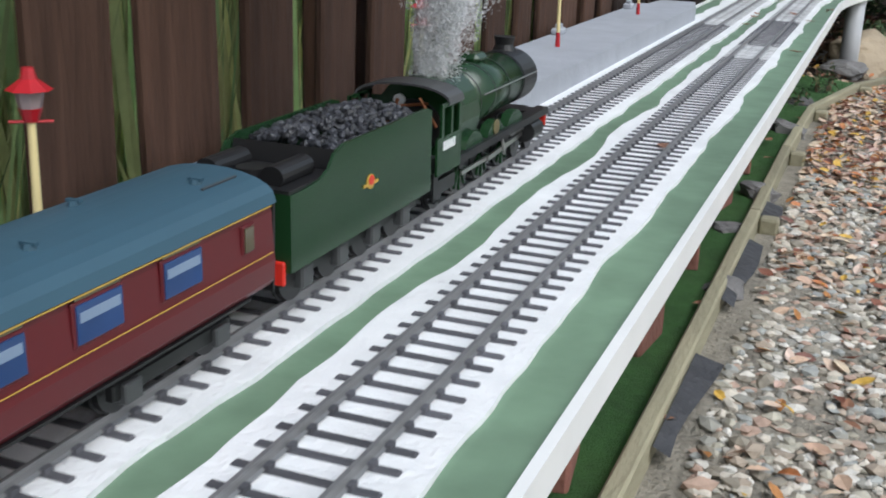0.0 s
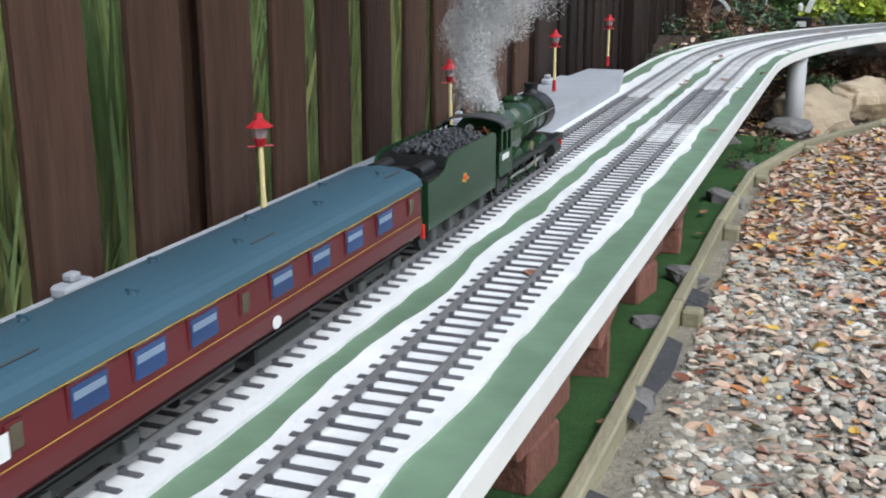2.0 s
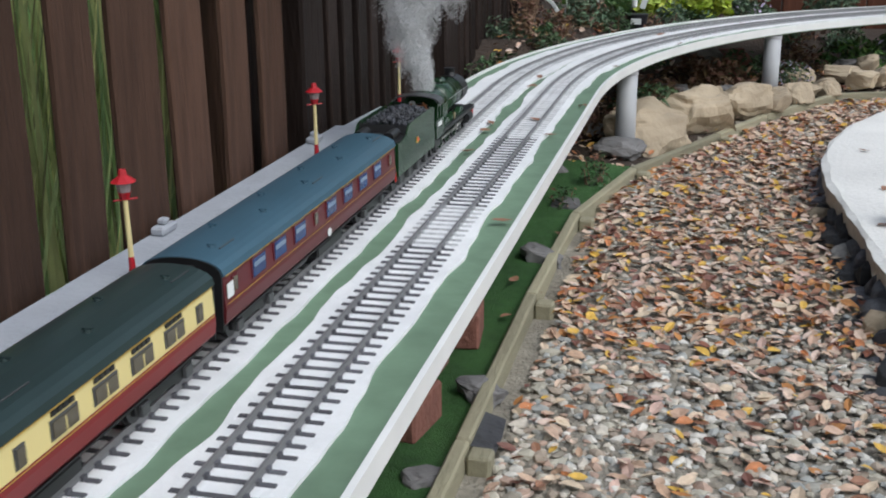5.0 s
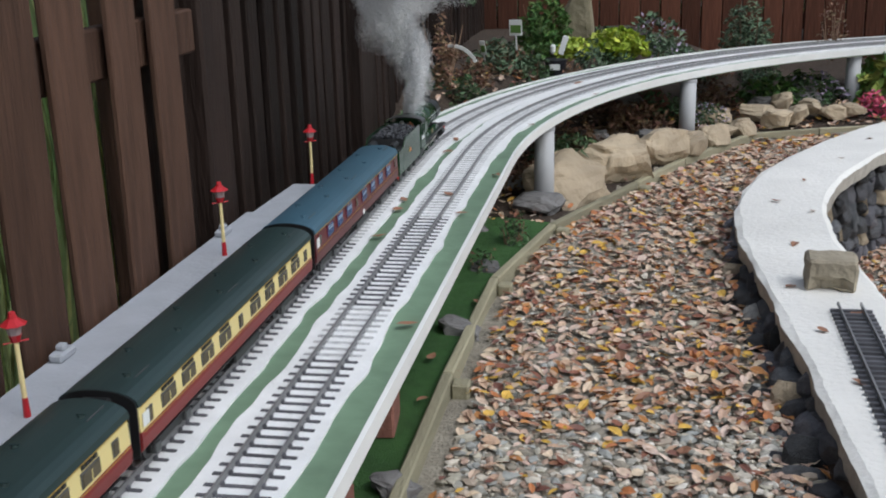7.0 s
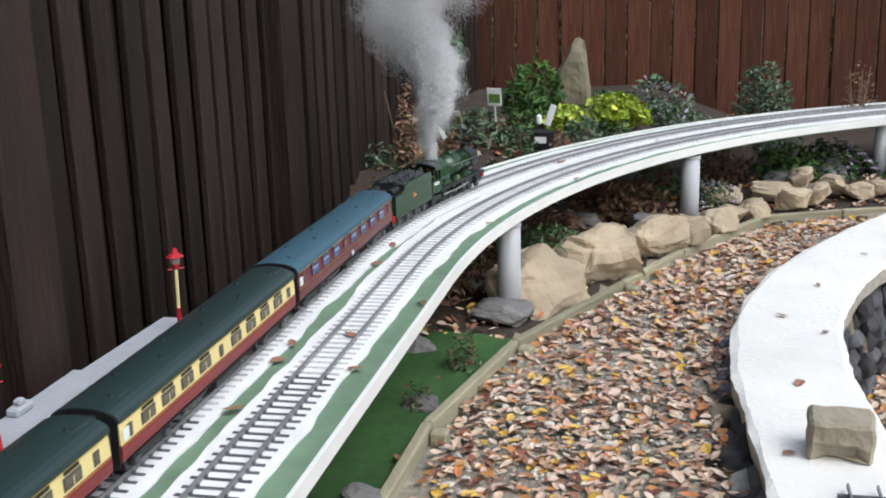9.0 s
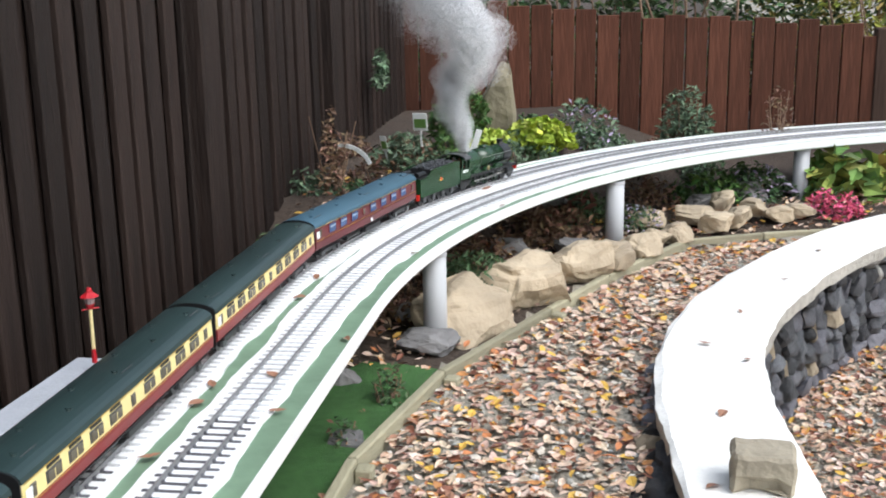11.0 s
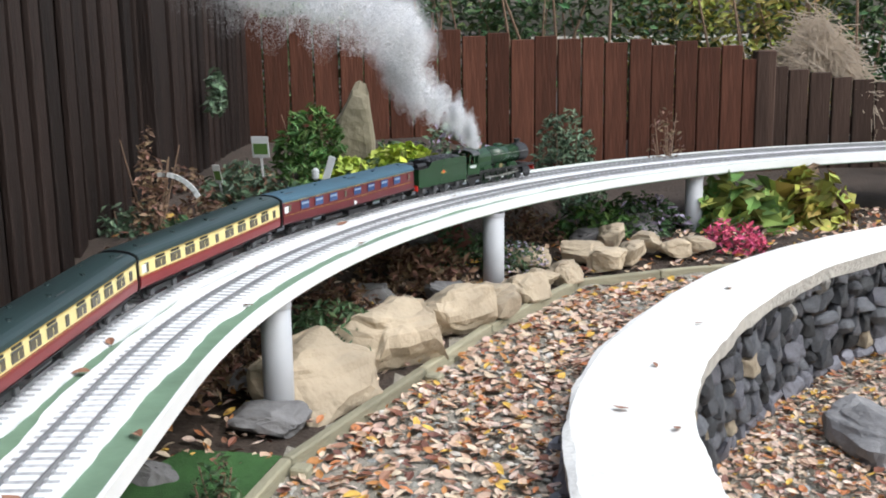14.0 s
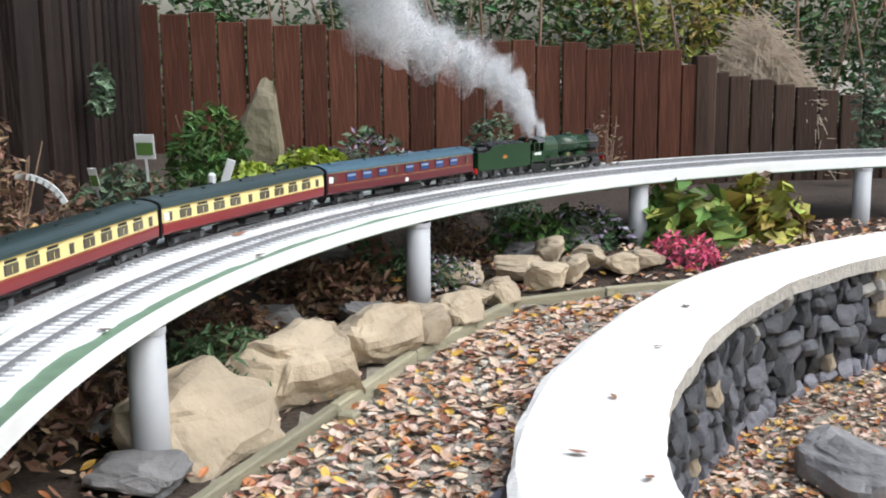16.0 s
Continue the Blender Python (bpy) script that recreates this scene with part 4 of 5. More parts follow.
def build_wall():
    zc = 0.20
    verts, faces = [], []
    us = [0.03 * i for i in range(172)]
    for u in us:
        p, t, n = wall_frame(u)
        w = 0.235
        j = [0.010 * noise.noise(Vector((u * 5, k * 9, 1))) + 0.004 * noise.noise(Vector((u * 22, k * 9, 1))) for k in range(6)]
        for k, (o, z) in enumerate(((0.0 + j[0], zc - 0.045 + j[3]), (-0.004 + j[0], zc - 0.006), (0.01 + j[1], zc), (w - 0.01 + j[2], zc), (w + 0.004 + j[4], zc - 0.008), (w + j[4], zc - 0.05 + j[5]))):
            q = p + n * o
            verts.append((q.x, q.y, z))
    m = 6
    for i in range(len(us) - 1):
        for k in range(m):
            a, b = i * m + k, i * m + (k + 1) % m
            faces.append((a, b, b + m, a + m))
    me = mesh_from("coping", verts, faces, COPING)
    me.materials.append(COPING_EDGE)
    # both sides and the underside are darker and rougher than the top
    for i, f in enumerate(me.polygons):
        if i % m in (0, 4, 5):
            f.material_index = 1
    root = new("stone_wall")
    tagged(root, "curved dry wall of dark stones under a pale concrete coping", "wall", kind="structure")
    core = []
    cf = []
    for u in us:
        p, t, n = wall_frame(u)
        foot = 0.045 - 0.12 * lerp_list(p.y, [(2.0, 1), (2.5, 0.15)])
        for o, z in ((foot, 0.05), (0.035, zc - 0.03), (0.19, zc - 0.03), (0.19, -0.6)):
            q = p + n * o
            core.append((q.x, q.y, z))
    for i in range(len(us) - 1):
        for k in range(3):
            a = i * 4 + k
            cf.append((a, a + 1, a + 5, a + 4))
    c = new("wall_core", mesh_from("wall_core", core, cf, SOIL))
    c.parent = root
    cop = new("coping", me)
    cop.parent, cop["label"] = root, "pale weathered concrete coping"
    kinds = []
    for k in range(7):
        bm = rock_bm(1, 1, 1, 60 + k, 2, 0.35)
        sm = bpy.data.meshes.new("stone")
        bm.to_mesh(sm)
        bm.free()
        sm.materials.append(SLATE)
        kinds += [sm, sm]
        if k in (1, 4):
            pale = sm.copy()
            pale.materials[0] = GREYSTONE_PALE if k == 1 else SANDSTONE
            kinds += [pale]
    rnd = random.Random(3)
    count = 0
    rest = bmesh.new()
    for side in (0, 1):
        for row in range(7 if side else 3):
            u = 0.0 + rnd.uniform(0, 0.05)
            hrow = 0.064
            zb = zc - 0.06 - row * (0.057 if side else 0.03)
            while u < 5.0:
                L = rnd.uniform(0.04, 0.125)
                p, t, n = wall_frame(u + L / 2)
                L2 = L
                q = p + n * ((0.198 + rnd.uniform(-0.008, 0.012)) if side else (0.028 - (0.0, 0.045, 0.085)[row] * lerp_list(0.35 + u, [(2.0, 1), (2.5, 0.15)]) + rnd.uniform(-0.008, 0.008)))
                mm = Matrix.Translation((q.x, q.y, zb + rnd.uniform(-0.006, 0.006))) @ Matrix.Rotation(math.atan2(-t.x, t.y), 4, "Z") @ Matrix.Rotation(rnd.uniform(-0.15, 0.15), 4, "X") @ Matrix.Diagonal((rnd.uniform(0.05, 0.07) * (1 if side else 1.6), L2 * 1.2, hrow * 1.12 * rnd.uniform(0.72, 1.3), 1))
                if (1.0 < u < 4.2) and side and count < 300 or (not side and u < 1.9 and count < 300):
                    ob = new("stone", rnd.choice(kinds))
                    ob.parent, ob.matrix_basis = root, mm
                    count += 1
                else:
                    n0 = len(rest.verts)
                    rest.from_mesh(rnd.choice(kinds))
                    rest.verts.ensure_lookup_table()
                    bmesh.ops.transform(rest, matrix=mm, verts=rest.verts[n0:])
                u += L * 0.98 * max(0.55, t.y)
    r = part("far_stones", rest, SLATE, root)
    r["kind"] = "stuff"


build_wall()


def build_block():
    bm = box(0.105, 0.085, 0.07, 0, 0, 0.035, 0.006)
    bmesh.ops.subdivide_edges(bm, edges=bm.edges[:], cuts=3, use_grid_fill=True)
    for v in bm.verts:
        v.co += Vector((noise.noise(v.co * 40), noise.noise(v.co * 40 + Vector((5, 0, 0))), noise.noise(v.co * 40 + Vector((0, 5, 0))))) * 0.004
        if v.co.y < -0.03 and abs(v.co.x) < 0.025 and v.co.z < 0.03:
            v.co.y += 0.02
    ob = part("stone_block", bm, BLOCK)
    ob.matrix_basis = pose(0.82, 1.89, 0.2, 0, 0, -4)
    tagged(ob, "small weathered stone block lying on the coping", "stone block")


build_block()


def build_stub_track():
    root = new("track_piece")
    tagged(root, "short loose length of dark track on the coping", "railway track")
    for s in (-1, 1):
        part("rail", box(0.0035, 0.95, 0.0075, s * 0.0225, 0, 0.0105), RAIL, root)
    bm = box(0.081, 0.0085, 0.007, 0, 0, 0.0035)
    me = bpy.data.meshes.new("sleeper")
    bm.to_mesh(me)
    bm.free()
    me.materials.append(SLEEPER)
    for i in range(41):
        ob = new("sleeper", me)
        ob.parent, ob.location = root, (0, -0.465 + i * 0.0228, 0)
    root.matrix_basis = pose(0.828, 1.27, 0.201, 0, 0, -1)


build_stub_track()


# ---- rocks ----
def place_rock(x, y, sx, sy, sz, material, label, rz=0, up=0.0, seed=None, group=""):
    seed = seed or int(abs(x * 131 + y * 37)) + 1
    ob = part("rock", rock_bm(sx, sy, sz, seed, 4), material)
    ob.matrix_basis = pose(x, y, ground_z(x, y) + sz * 0.33 + up, 0, 0, rz)
    tagged(ob, label, "rock", group)


BL = "large buff sandstone boulder edging the rockery"
for x, y, sx, sy, sz, rz in ((0.195, 2.88, 0.22, 0.34, 0.165, -34), (0.34, 3.13, 0.22, 0.32, 0.19, -30), (0.475, 3.36, 0.17, 0.22, 0.15, -34), (0.565, 3.50, 0.15, 0.19, 0.12, -45), (0.66, 3.66, 0.14, 0.18, 0.11, -40)):
    place_rock(x, y, sx, sy, sz, SANDSTONE, BL, rz, 0.0, group="sandstone boulders")
for x, y, s, rz in ((0.72, 3.80, 0.12, 10), (0.79, 3.86, 0.14, 40), (0.87, 4.02, 0.15, -20), (0.93, 3.97, 0.15, 0), (1.02, 4.04, 0.14, 60), (1.08, 4.12, 0.13, -40), (1.16, 4.10, 0.12, 20), (0.70, 3.95, 0.13, 0), (0.98, 4.2, 0.15, 70), (1.25, 4.14, 0.11, 10)):
    place_rock(x, y, s, s * 0.75, s * 0.55, SANDSTONE, "buff sandstone rock in the rockery", rz, 0.01, group="rockery stones")
for x, y, s, rz in ((0.45, 3.60, 0.16, -20), (0.33, 3.98, 0.2, 0), (0.24, 3.55, 0.15, 40), (0.03, 2.9, 0.1, 10), (-0.05, 2.45, 0.1, 0), (0.9, 4.25, 0.13, 20), (1.1, 4.42, 0.15, 0), (0.03, 1.72, 0.10, 0), (0.04, 1.02, 0.09, 30), (0.055, 0.4, 0.08, 20), (0.03, 2.15, 0.08, 0), (0.02, 0.75, 0.07, 50)):
    place_rock(x, y, s, s * 0.8, s * 0.55, GREYSTONE, "dark grey rock on the soil", rz, group="grey rocks")
place_rock(0.115, 2.68, 0.17, 0.12, 0.065, GREYSTONE, "flat grey rock at the foot of a pillar", 8, group="grey rocks")
place_rock(1.56, 3.36, 0.22, 0.32, 0.16, GREYSTONE, "dark smooth boulder on the leaf-strewn gravel", 15)
bm = rock_bm(0.155, 0.09, 0.50, 21, 3, 0.16)
for v in bm.verts:
    v.co.x *= 1 - 0.5 * max(0, v.co.z) / 0.25
st = part("standing_stone", bm, OLDSTONE)
st.matrix_basis = pose(0.13, 4.4, 0.53, 0, 3, 10)
tagged(st, "tall pointed upright grey-buff stone before the fence", "standing stone")


# ---- plants ----
def leaf_cloud(count, size, spread, seed, up=0.4, shape=1.0):
    """Many small bent leaves through an uneven mass."""
    rnd = random.Random(seed)
    verts, faces = [], []
    sx, sy, sz = spread
    for i in range(count):
        while True:
            p = Vector((rnd.uniform(-1, 1), rnd.uniform(-1, 1), rnd.uniform(0, 1)))
            if p.x ** 2 + p.y ** 2 + (p.z * 1.0) ** 2 < 1 and noise.noise(p * 2.9 + Vector((seed * 1.37, 0, 0))) > -0.1:
                break
        c = Vector((p.x * sx, p.y * sy, p.z * sz))
        s = size * rnd.uniform(0.6, 1.3)
        m = Euler((rnd.uniform(-1.1, 1.1), rnd.uniform(-1.1, 1.1), rnd.uniform(0, 6.3))).to_matrix()
        n0 = len(verts)
        for q in ((0, -1, 0), (0.42 * shape, -0.1, 0.18), (0, 1, -0.12), (-0.42 * shape, -0.1, 0.18)):
            verts.append(c + m @ (Vector(q) * s))
        faces += [(n0, n0 + 1, n0 + 2), (n0, n0 + 2, n0 + 3)]
    return verts, faces


def along(x, y):
    """Moves a place in the bank with the curve of the board."""
    ang = math.atan2(y - 1.65, 4.3 - x)
    off, s = 4.3 - math.hypot(x - 4.3, y - 1.65), 1.65 + 4.3 * ang
    p, _ = track_point(2.7 + (s - 2.7) * 0.86, off)
    return p.x, p.y


def plant(name, x, y, z, material, count, size, spread, label, category, stems=0, stem_mat=None, shape=1.0, flowers=None):
    root = new(name)
    root.matrix_basis = pose(x, y, z)
    tagged(root, label, category)
    seed = int(abs(x * 97 + y * 53)) + 3
    v, f = leaf_cloud(count, size, spread, seed, shape=shape)
    o = new("foliage", mesh_from("foliage", v, f, material))
    o.parent = root
    o["kind"] = "stuff"
    if flowers:
        v, f = leaf_cloud(count // 3, size * 0.8, (spread[0], spread[1], spread[2] * 1.05), seed + 5)
        o = new("blossom", mesh_from("blossom", v, f, flowers))
        o.parent = root
        o["kind"] = "stuff"
    rnd = random.Random(seed)
    for i in range(stems):
        a = rnd.uniform(0, 6.3)
        h = spread[2] * rnd.uniform(0.6, 1.0)
        bm = tube(0.004, 0.0015, h, 0, 0, h / 2, seg=6)
        bmesh.ops.transform(bm, matrix=pose(rnd.uniform(-0.3, 0.3) * spread[0], rnd.uniform(-0.3, 0.3) * spread[1], -0.02, rnd.uniform(-14, 14), rnd.uniform(-14, 14), 0), verts=bm.verts)
        part("stem", bm, stem_mat or TWIG, root)
    return root


plant("shrub", -0.13, 3.8, 0.37, F_GREY, 900, 0.016, (0.15, 0.14, 0.17), "grey-green small-leaved shrub with reddish tips", "shrub", 5, flowers=F_RUST)
plant("shrub", 0.89, 4.85, 0.30, F_GREY, 1300, 0.015, (0.135, 0.12, 0.30), "bushy blue-green shrub before the fence", "shrub", 5)
plant("heuchera", 0.30, 4.28, 0.42, F_LIME, 700, 0.022, (0.14, 0.10, 0.11), "bright lime-green leafy plant", "plant", 3, shape=1.8)
plant("heuchera", 0.14, 4.12, 0.42, F_LIME, 260, 0.018, (0.09, 0.07, 0.09), "bright lime-green leafy plant", "plant", 2, shape=1.8)
plant("fern", 0.0, 4.3, 0.44, F_FERN, 900, 0.022, (0.13, 0.10, 0.22), "fresh green fern by the standing stone", "fern", 6, shape=0.7)
for x, y, m, lab in ((-0.05, 4.25, F_GREY, "low grey-green rockery plant behind the track"), (0.12, 4.35, F_FERN, "low mossy green plant behind the track"), (0.45, 4.35, F_DARK, "low dark green plant behind the track"),
                     (0.75, 4.85, F_GREY, "low grey-green rockery plant behind the track"), (-0.28, 4.2, F_RUST, "russet leafy plant by the fence"), (-0.24, 3.5, F_GREY, "grey-green leafy plant by the fence"), (0.66, 5.0, F_DARK, "low dark green plant behind the track")):
    x, y = along(x, y)
    plant("rockery_plant", x, y, ground_z(x, y) - 0.01, m, 300, 0.014, (0.11, 0.10, 0.09), lab, "plant", 2)
rnd_bank = random.Random(17)
for k in range(16):
    s_on, o_off = 2.75 + 0.145 * k, -0.36 - rnd_bank.uniform(0, 0.16)
    p, _ = track_point(s_on, o_off)
    if p.x < -0.33:
        continue
    m, lab = ((F_DARK, "dark creeping plant on the bank"), (F_RUST, "brown withered plant on the bank"), (F_GREY, "grey-green cushion plant on the bank"))[k % 3]
    plant("bank_plant", p.x, p.y, ground_z(p.x, p.y) - 0.01, m, 320, 0.012, (0.08, 0.08, rnd_bank.uniform(0.06, 0.13)), lab, "plant", 2)
plant("shrub", 0.22, 4.5, 0.40, F_DARK, 500, 0.017, (0.13, 0.1, 0.12), "dark green low shrub beside the standing stone", "shrub", 3)
plant("shrub", 0.46, 4.55, 0.38, F_GREY, 420, 0.016, (0.16, 0.12, 0.19), "straggling shrub with small pale flowers", "shrub", 6, flowers=F_LILAC)
plant("dry_plant", -0.285, 3.4, 0.36, F_WITHER, 420, 0.013, (0.055, 0.055, 0.32), "withered brown plant tied to canes", "dry plant", 6)
plant("climber", -0.35, 4.5, 0.62, F_GREY, 160, 0.02, (0.03, 0.12, 0.16), "ivy creeping up the fence", "climber", 0)
plant("climber", 2.55, 5.62, 0.3, F_GREY, 260, 0.022, (0.08, 0.05, 0.55), "ivy creeping up the fence", "climber", 0)
plant("twiggy_plant", 1.24, 4.7, 0.36, F_RUST, 120, 0.014, (0.08, 0.06, 0.25), "thin reddish twiggy plant", "plant", 6)
plant("large_leaved_shrub", 1.46, 4.5, 0.14, F_TURNING, 320, 0.045, (0.20, 0.15, 0.26), "large green leaves turning yellow", "shrub", 6, shape=1.7)
plant("large_leaved_shrub", 1.74, 4.6, 0.14, F_GOLD, 320, 0.045, (0.18, 0.15, 0.25), "large leaves turned yellow and brown", "shrub", 6, shape=1.7, flowers=F_RUST)
plant("azalea", 1.37, 4.19, 0.14, F_PINK, 620, 0.013, (0.13, 0.08, 0.15), "low plant covered in pink flowers", "flowering plant", 2, flowers=F_DARK)
plant("alyssum", 0.66, 3.86, 0.20, F_DARK, 260, 0.010, (0.10, 0.08, 0.09), "trailing plant with tiny lilac flowers", "flowering plant", 0, flowers=F_LILAC)
plant("conifer", 0.08, 2.36, 0.05, F_DARK, 260, 0.010, (0.05, 0.05, 0.19), "small upright dark evergreen under the board", "conifer", 6, flowers=F_RUST)
plant("conifer", 0.02, 2.15, 0.04, F_DARK, 230, 0.010, (0.05, 0.05, 0.15), "small upright dark evergreen under the board", "conifer", 6, flowers=F_RUST)
plant("low_shrub", 0.18, 3.1, 0.16, F_DARK, 700, 0.013, (0.15, 0.17, 0.14), "dark leafy undergrowth beneath the board", "shrub", 3)
plant("low_shrub", 0.36, 3.72, 0.20, F_RUST, 600, 0.017, (0.18, 0.14, 0.12), "russet undergrowth among the rocks", "shrub", 4)
plant("low_shrub", 0.95, 4.38, 0.16, F_FERN, 500, 0.02, (0.18, 0.12, 0.16), "light green leafy undergrowth by the pillar", "shrub", 3)
plant("low_shrub", 1.15, 4.45, 0.16, F_DARK, 500, 0.018, (0.16, 0.12, 0.16), "dark undergrowth with pale flowers", "shrub", 3, flowers=F_LILAC)
for x, y, m, lab in ((0.0, 3.3, F_DARK, "dark green undergrowth below the curve"), (0.28, 3.45, F_RUST, "russet undergrowth below the curve"), (0.62, 4.15, F_DARK, "dark green undergrowth below the curve"),
                     (0.12, 2.95, F_RUST, "russet undergrowth below the curve"), (-0.2, 3.05, F_DARK, "dark green undergrowth below the curve"), (0.2, 3.75, F_DARK, "dark green undergrowth below the curve"),
                     (1.3, 4.95, F_FERN, "light green undergrowth below the curve"), (0.85, 4.55, F_RUST, "russet undergrowth below the curve"), (-0.24, 2.7, F_DARK, "dark green undergrowth below the curve")):
    x, y = along(x, y)
    plant("low_shrub", x, y, ground_z(x, y) - 0.01, m, 520, 0.014, (0.15, 0.14, 0.13), lab, "shrub", 3)
plant("low_shrub", -0.1, 2.75, 0.2, F_RUST, 420, 0.018, (0.12, 0.2, 0.14), "russet and brown undergrowth", "shrub", 4)


def build_label(x, y, z, w, h, label, tilt=8):
    root = new("plant_label")
    root.matrix_basis = pose(x, y, z, tilt, 0, -10)
    tagged(root, label, "plant label")
    part("card", box(w, 0.002, h, 0, 0, h / 2 + 0.05, 0.001), WHITE_PLASTIC, root)
    part("picture", box(w * 0.8, 0.001, h * 0.5, 0, -0.0016, h * 0.42 + 0.05), F_FERN, root)
    part("spike", box(0.006, 0.002, 0.06, 0, 0, 0.025), WHITE_PLASTIC, root)


build_label(-0.055, 3.7, 0.51, 0.05, 0.06, "white plant label with a green picture")
build_label(-0.18, 3.75, 0.44, 0.022, 0.06, "small grey plant label", 25)
pot = new("plant_pot")
pot.matrix_basis = pose(0.08, 3.86, 0.39)
tagged(pot, "black plastic pot with white sticker and white tag", "plant pot")
part("pot_wall", tube(0.035, 0.045, 0.06, 0, 0, 0.03, seg=20), POT_BLACK, pot)
part("sticker", box(0.04, 0.002, 0.022, 0, -0.043, 0.035), WHITE_PLASTIC, pot)
part("tag", merge(box(0.022, 0.003, 0.075, 0.03, 0, 0.115, 0.002, (0, 18, 0)), box(0.02, 0.02, 0.035, -0.01, 0, 0.1, 0.006)), WHITE_PLASTIC, pot)
tp = new("terracotta_pot")
tp.matrix_basis = pose(0.45, 4.02, 0.20, 20, 0, 20)
tagged(tp, "half-buried square terracotta pot", "plant pot")
part("pot_wall", tube(0.05, 0.07, 0.10, 0, 0, 0.03, (0, 0, 45), 4), TERRACOTTA, tp)
part("pot_rim", tube(0.074, 0.074, 0.015, 0, 0, 0.085, (0, 0, 45), 4), TERRACOTTA, tp)
# bent pale cane end on the withered plant
cane = new("bent_tag")
cane.matrix_basis = pose(-0.27, 3.4, 0.555)
tagged(cane, "curved pale plastic strip tied to a cane", "plant tie")
bm = bmesh.new()
for i in range(8):
    a = i / 8 * 1.2
    b = box(0.018, 0.006, 0.012, 0.012 + 0.1 * math.sin(a), 0, 0.1 * math.cos(a) - 0.1, rot=(0, math.degrees(a), 0))
    bm = merge(bm, b)
part("strip", bm, WHITE_PLASTIC, cane)


# ---- growth behind the fences ----
def build_behind():
    rnd = random.Random(9)
    verts, faces = [], []
    for i in range(14000):
        y = rnd.uniform(-2.6, 3.2)
        x = -0.60 - abs(rnd.gauss(0, 0.4))
        h = rnd.uniform(0.2, 0.85)
        z = 0.12
        w = rnd.uniform(0.003, 0.008)
        lx, ly = rnd.uniform(-0.12, 0.12), rnd.uniform(-0.12, 0.12)
        n0 = len(verts)
        verts += [(x - w, y - w, z), (x + w, y + w, z), (x + lx * 0.5 + w, y + ly * 0.5, z + h * 0.6), (x + lx, y + ly, z + h)]
        faces += [(n0, n0 + 1, n0 + 2), (n0, n0 + 2, n0 + 3)]
    g = new("grass_behind_fence", mesh_from("grass_behind_fence", verts, faces, F_GRASS))
    tagged(g, "long bright green grass behind the fence", "grass", kind="stuff")
    v, f = leaf_cloud(13000, 0.032, (0.5, 3.3, 1.9), 8)
    h = new("bushes_behind_fence", mesh_from("bushes_behind_fence", v, f, F_PALE))
    h.matrix_basis = pose(-1.6, -0.4, 0.1)
    tagged(h, "pale overgrown bushes behind the fence", "bushes", kind="stuff")
    for k, (x, w, hh, m) in enumerate(((0.2, 0.7, 1.0, F_HEDGE), (1.1, 0.7, 0.95, F_HEDGE), (1.9, 0.6, 0.9, F_GOLD), (2.6, 0.7, 0.85, F_HEDGE), (3.6, 0.9, 1.5, F_FERN), (-0.8, 0.8, 1.0, F_HEDGE))):
        v, f = leaf_cloud(4600, 0.028, (w * 1.1, 0.35, hh + 0.45), 20 + k)
        o = new("hedge", mesh_from("hedge", v, f, m))
        o.matrix_basis = pose(x, 6.25 + 0.12 * x, 0.35)
        tagged(o, "tangled hedge growing behind the back fence", "hedge", kind="stuff")
    for k in range(46):
        x = rnd.uniform(0.1, 3.2)
        bm = tube(0.012 * rnd.uniform(0.3, 1), 0.004, 1.3, 0, 0, 0.65, seg=6)
        o = part("bare_stem", bm, TWIG)
        o.matrix_basis = pose(x, 6.0 + 0.1 * x + rnd.uniform(-0.1, 0.1), 0.25, rnd.uniform(-16, 16), rnd.uniform(-22, 22), 0)
        tagged(o, "bare brown stem in the hedge", "stem", "bare stems in the hedge")
    verts, faces = [], []
    for i in range(4200):
        a = rnd.gauss(0, 0.34)
        c = Vector((2.2 + a * 0.42, 5.98 + rnd.uniform(-0.12, 0.1), 0.80 - 1.1 * a * a + rnd.gauss(0, 0.05) + (0.04 if a < 0 else -0.03)))
        d = Vector((rnd.uniform(-1, 1), rnd.uniform(-0.4, 0.4), rnd.uniform(-1.2, 0.3))).normalized() * rnd.uniform(0.04, 0.12)
        n0 = len(verts)
        verts += [c, c + d, c + d + Vector((0.003, 0, 0.003)), c + Vector((0.003, 0, 0.003))]
        faces.append((n0, n0 + 1, n0 + 2, n0 + 3))
    o = new("dead_climber", mesh_from("dead_climber", verts, faces, CREEPER))
    tagged(o, "mass of dry dead creeper over the fence top", "dead creeper", kind="stuff")


build_behind()


# ---- loose gravel and fallen leaves ----
def on_path(x, y):
    e = lerp_list(y, EDGE_LINE)
    w = lerp_list(y, WALL_OUT)
    return e + 0.02 < x < w + 0.03 or (y > 1.6 and x > w + 0.22)


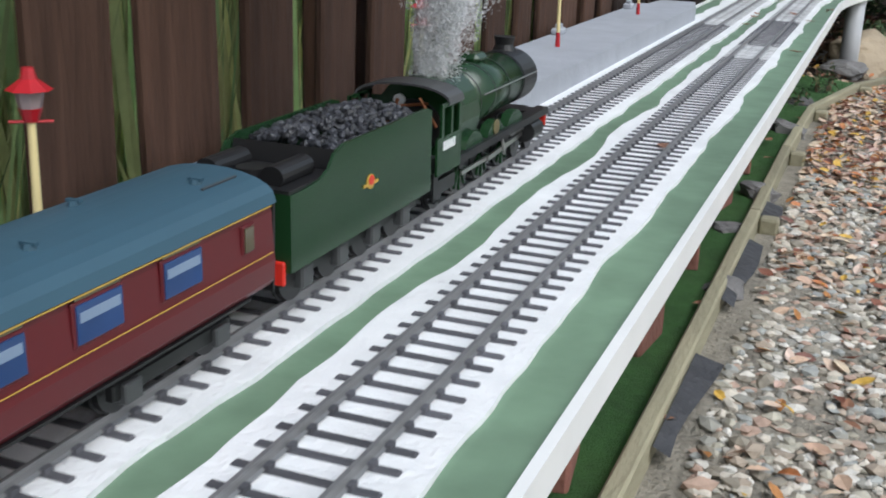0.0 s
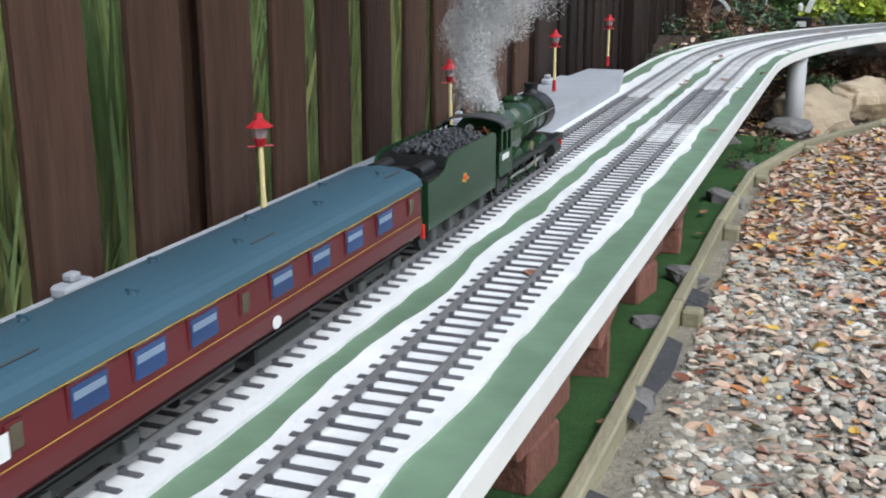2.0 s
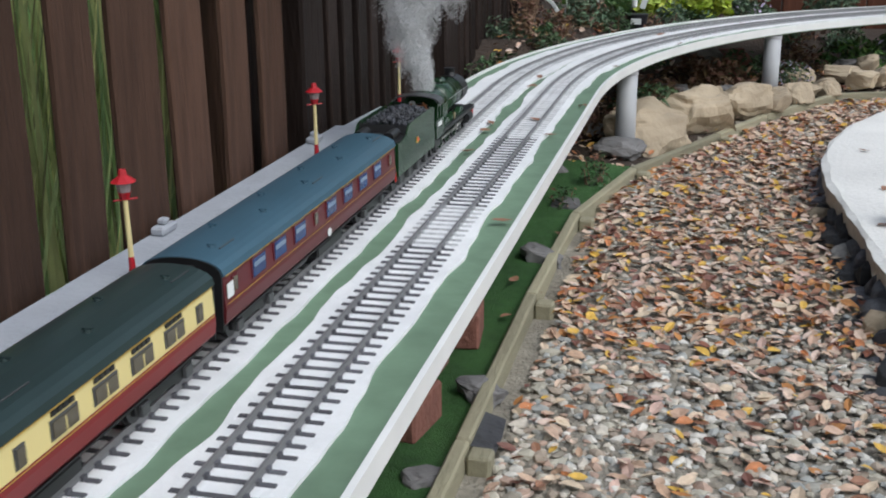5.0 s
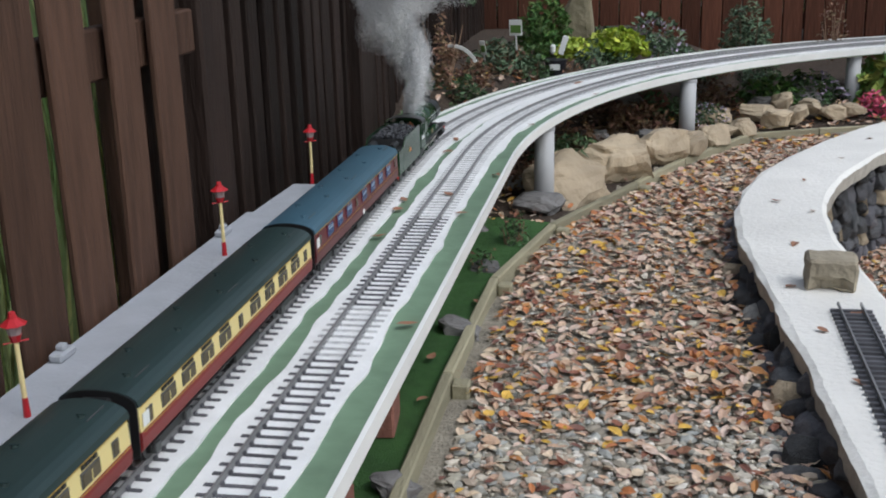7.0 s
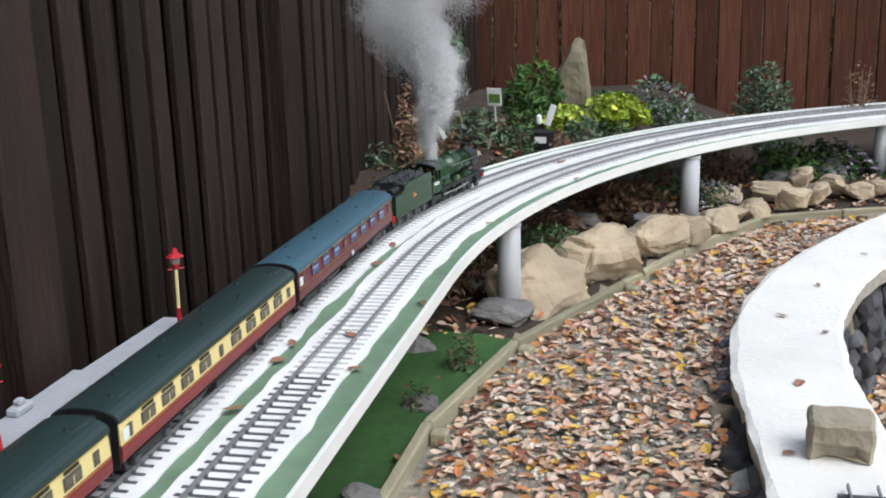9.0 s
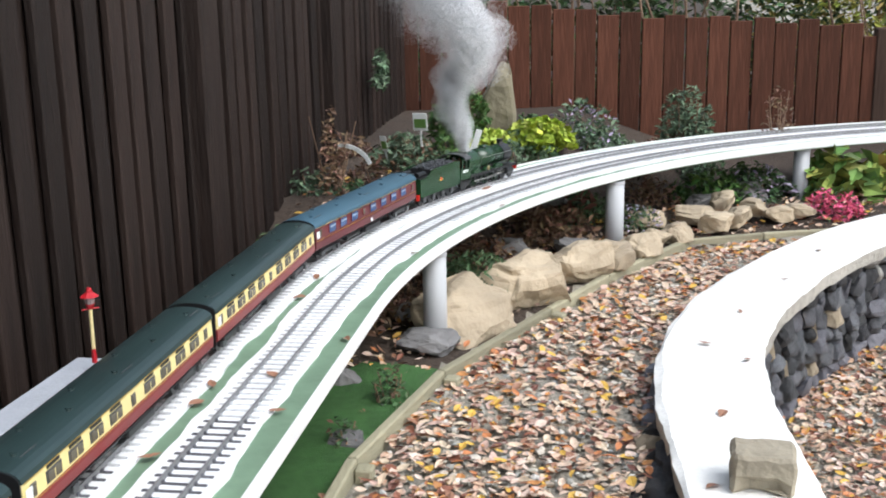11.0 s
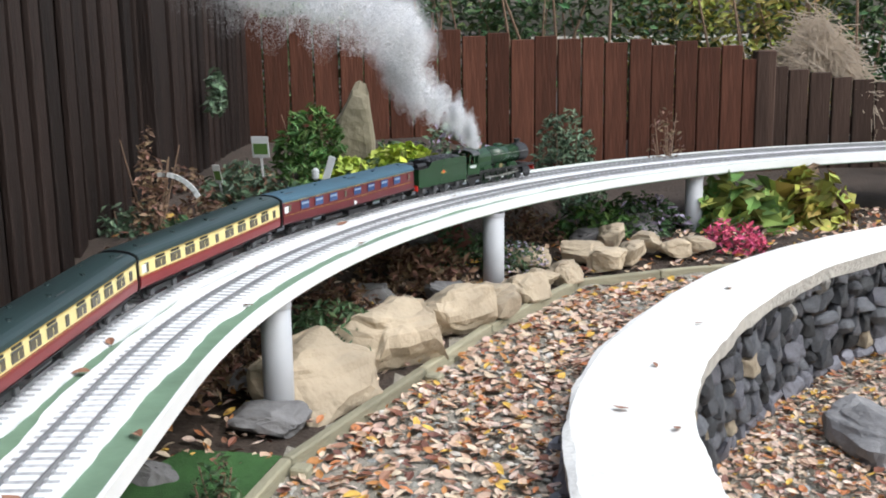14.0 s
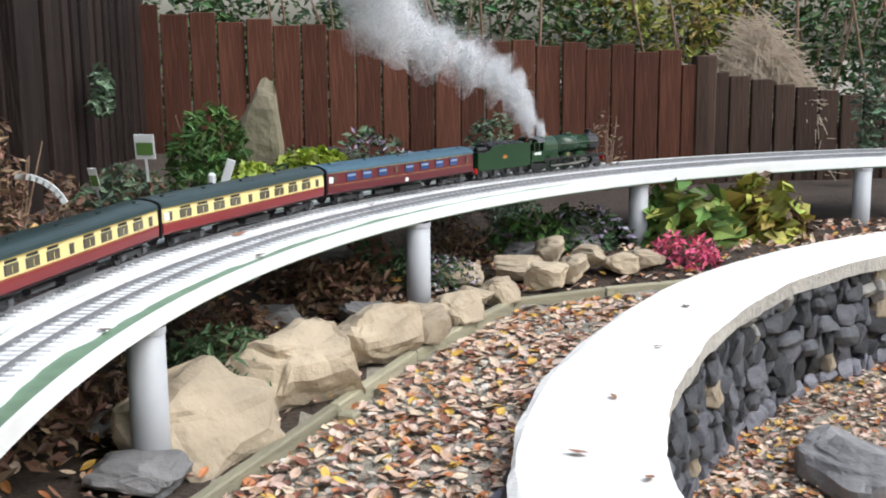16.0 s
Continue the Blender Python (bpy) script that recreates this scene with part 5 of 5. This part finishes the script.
def build_pebbles():
    ico = bmesh.new()
    bmesh.ops.create_icosphere(ico, subdivisions=1, radius=1)
    base = np.array([v.co[:] for v in ico.verts])
    tri = np.array([[v.index for v in f.verts] for f in ico.faces])
    ico.free()
    rs = np.random.RandomState(4)
    verts, faces, n, made = [], [], 0, 0
    while made < 22000:
        y = rs.uniform(-1.7, 4.3) if made > 10500 else rs.uniform(-1.4, 1.4)
        x = rs.uniform(0.1, 2.6)
        if not on_path(x, y) or x > 1.0 and rs.rand() < 0.5:
            continue
        r = rs.uniform(0.0032, 0.0105) * (1.4 if rs.rand() < 0.12 else 1)
        sc = r * np.array([rs.uniform(0.8, 1.5), rs.uniform(0.7, 1.1), rs.uniform(0.35, 0.7)])
        a = rs.uniform(0, 6.28)
        c, s = math.cos(a), math.sin(a)
        v = base * (1 + rs.uniform(-0.32, 0.32, (12, 1))) * sc
        v = np.c_[v[:, 0] * c - v[:, 1] * s, v[:, 0] * s + v[:, 1] * c, v[:, 2]]
        v += (x, y, ground_z(x, y) + r * 0.25 + rs.uniform(0, 0.004))
        verts.append(v)
        faces.append(tri + n)
        n += 12
        made += 1
    me = mesh_from("gravel", np.concatenate(verts).tolist(), np.concatenate(faces).tolist(), PEBBLE)
    tagged(new("gravel", me), "loose mixed grey and buff gravel on the path", "gravel", kind="stuff")


def build_leaves():
    rs = random.Random(12)
    verts, faces = [], []
    prof = [(-1, 0), (-0.5, 0.42), (0.1, 0.5), (0.6, 0.3), (1, 0)]

    def leaf(x, y, z, s, tilt):
        m = Matrix.Translation((x, y, z)) @ Euler((rs.uniform(-tilt, tilt), rs.uniform(-tilt, tilt), rs.uniform(0, 6.3))).to_matrix().to_4x4()
        curl, wid = rs.uniform(-0.3, 0.5), rs.uniform(0.8, 1.25)
        n0 = len(verts)
        mid, lft, rgt = [], [], []
        for u, w in prof:
            mid.append(m @ Vector((u * s, 0, curl * u * u * s * 0.5)))
            lft.append(m @ Vector((u * s, w * wid * s, curl * u * u * s * 0.5 + abs(w) * s * 0.35)))
            rgt.append(m @ Vector((u * s, -w * wid * s, curl * u * u * s * 0.5 + abs(w) * s * 0.3)))
        verts.extend([mid[0], lft[1], lft[2], lft[3], mid[4], rgt[3], rgt[2], rgt[1], mid[2]])
        for i in range(8):
            faces.append((n0 + i, n0 + (i + 1) % 8, n0 + 8))

    made = 0
    while made < 21000:
        y = rs.uniform(-1.0, 4.4)
        if y < 1.3 and rs.random() > 0.10 + 0.25 * max(0, y):
            continue
        x = rs.uniform(0.1, 2.7)
        if not on_path(x, y):
            continue
        leaf(x, y, ground_z(x, y) + rs.uniform(0.006, 0.016), rs.uniform(0.0075, 0.0185), 0.42)
        made += 1
    for i in range(2600):
        y = rs.uniform(2.5, 4.8)
        x = lerp_list(y, EDGE_LINE) - rs.uniform(0.03, 1.0)
        if x < -0.36:
            continue
        leaf(x, y, ground_z(x, y) + 0.012, rs.uniform(0.009, 0.017), 0.6)
    tagged(new("fallen_leaves", mesh_from("fallen_leaves", verts, faces, LEAF)), "drift of brown, orange and yellow fallen leaves", "leaves", kind="stuff")
    # single leaves lying on the board, the turf and the coping
    spots = [track_point(s, o, TOP + 0.004)[0] for s, o in ((0.0, 0.012), (0.97, 0.078), (1.42, -0.068), (1.62, -0.075), (1.7, -0.078), (1.75, 0.01), (1.95, 0.085), (2.2, -0.07), (2.6, 0.07), (2.9, -0.03), (3.2, 0.075), (3.4, -0.09), (3.9, -0.07), (1.6, 0.06), (2.35, -0.08), (4.4, -0.02))]
    for u, o in ((1.0, 0.07), (1.25, 0.06), (1.35, 0.15), (1.52, 0.05), (1.85, 0.12), (2.2, 0.2), (2.3, 0.1), (2.6, 0.14), (2.95, 0.16), (3.3, 0.12), (1.1, 0.2)):
        p, t, n = wall_frame(u)
        spots.append(p + n * o + Vector((0, 0, 0.204)))
    for x, y in ((0.055, -0.1), (0.04, 0.3), (0.02, 1.35), (0.0, 1.55), (0.05, 1.5), (0.04, 1.9), (0.03, 2.3)):
        spots.append(Vector((x, y, base_z(y) + 0.024)))
    for p in spots:
        verts, faces = [], []
        leaf(p.x, p.y, p.z, rs.uniform(0.012, 0.019), 0.2)
        o = new("fallen_leaf", mesh_from("fallen_leaf", [v - p for v in verts], faces, LEAF))
        o.location = p
        tagged(o, "single dry curled autumn leaf", "leaf", "scattered leaves")


build_pebbles()
build_leaves()

motions()
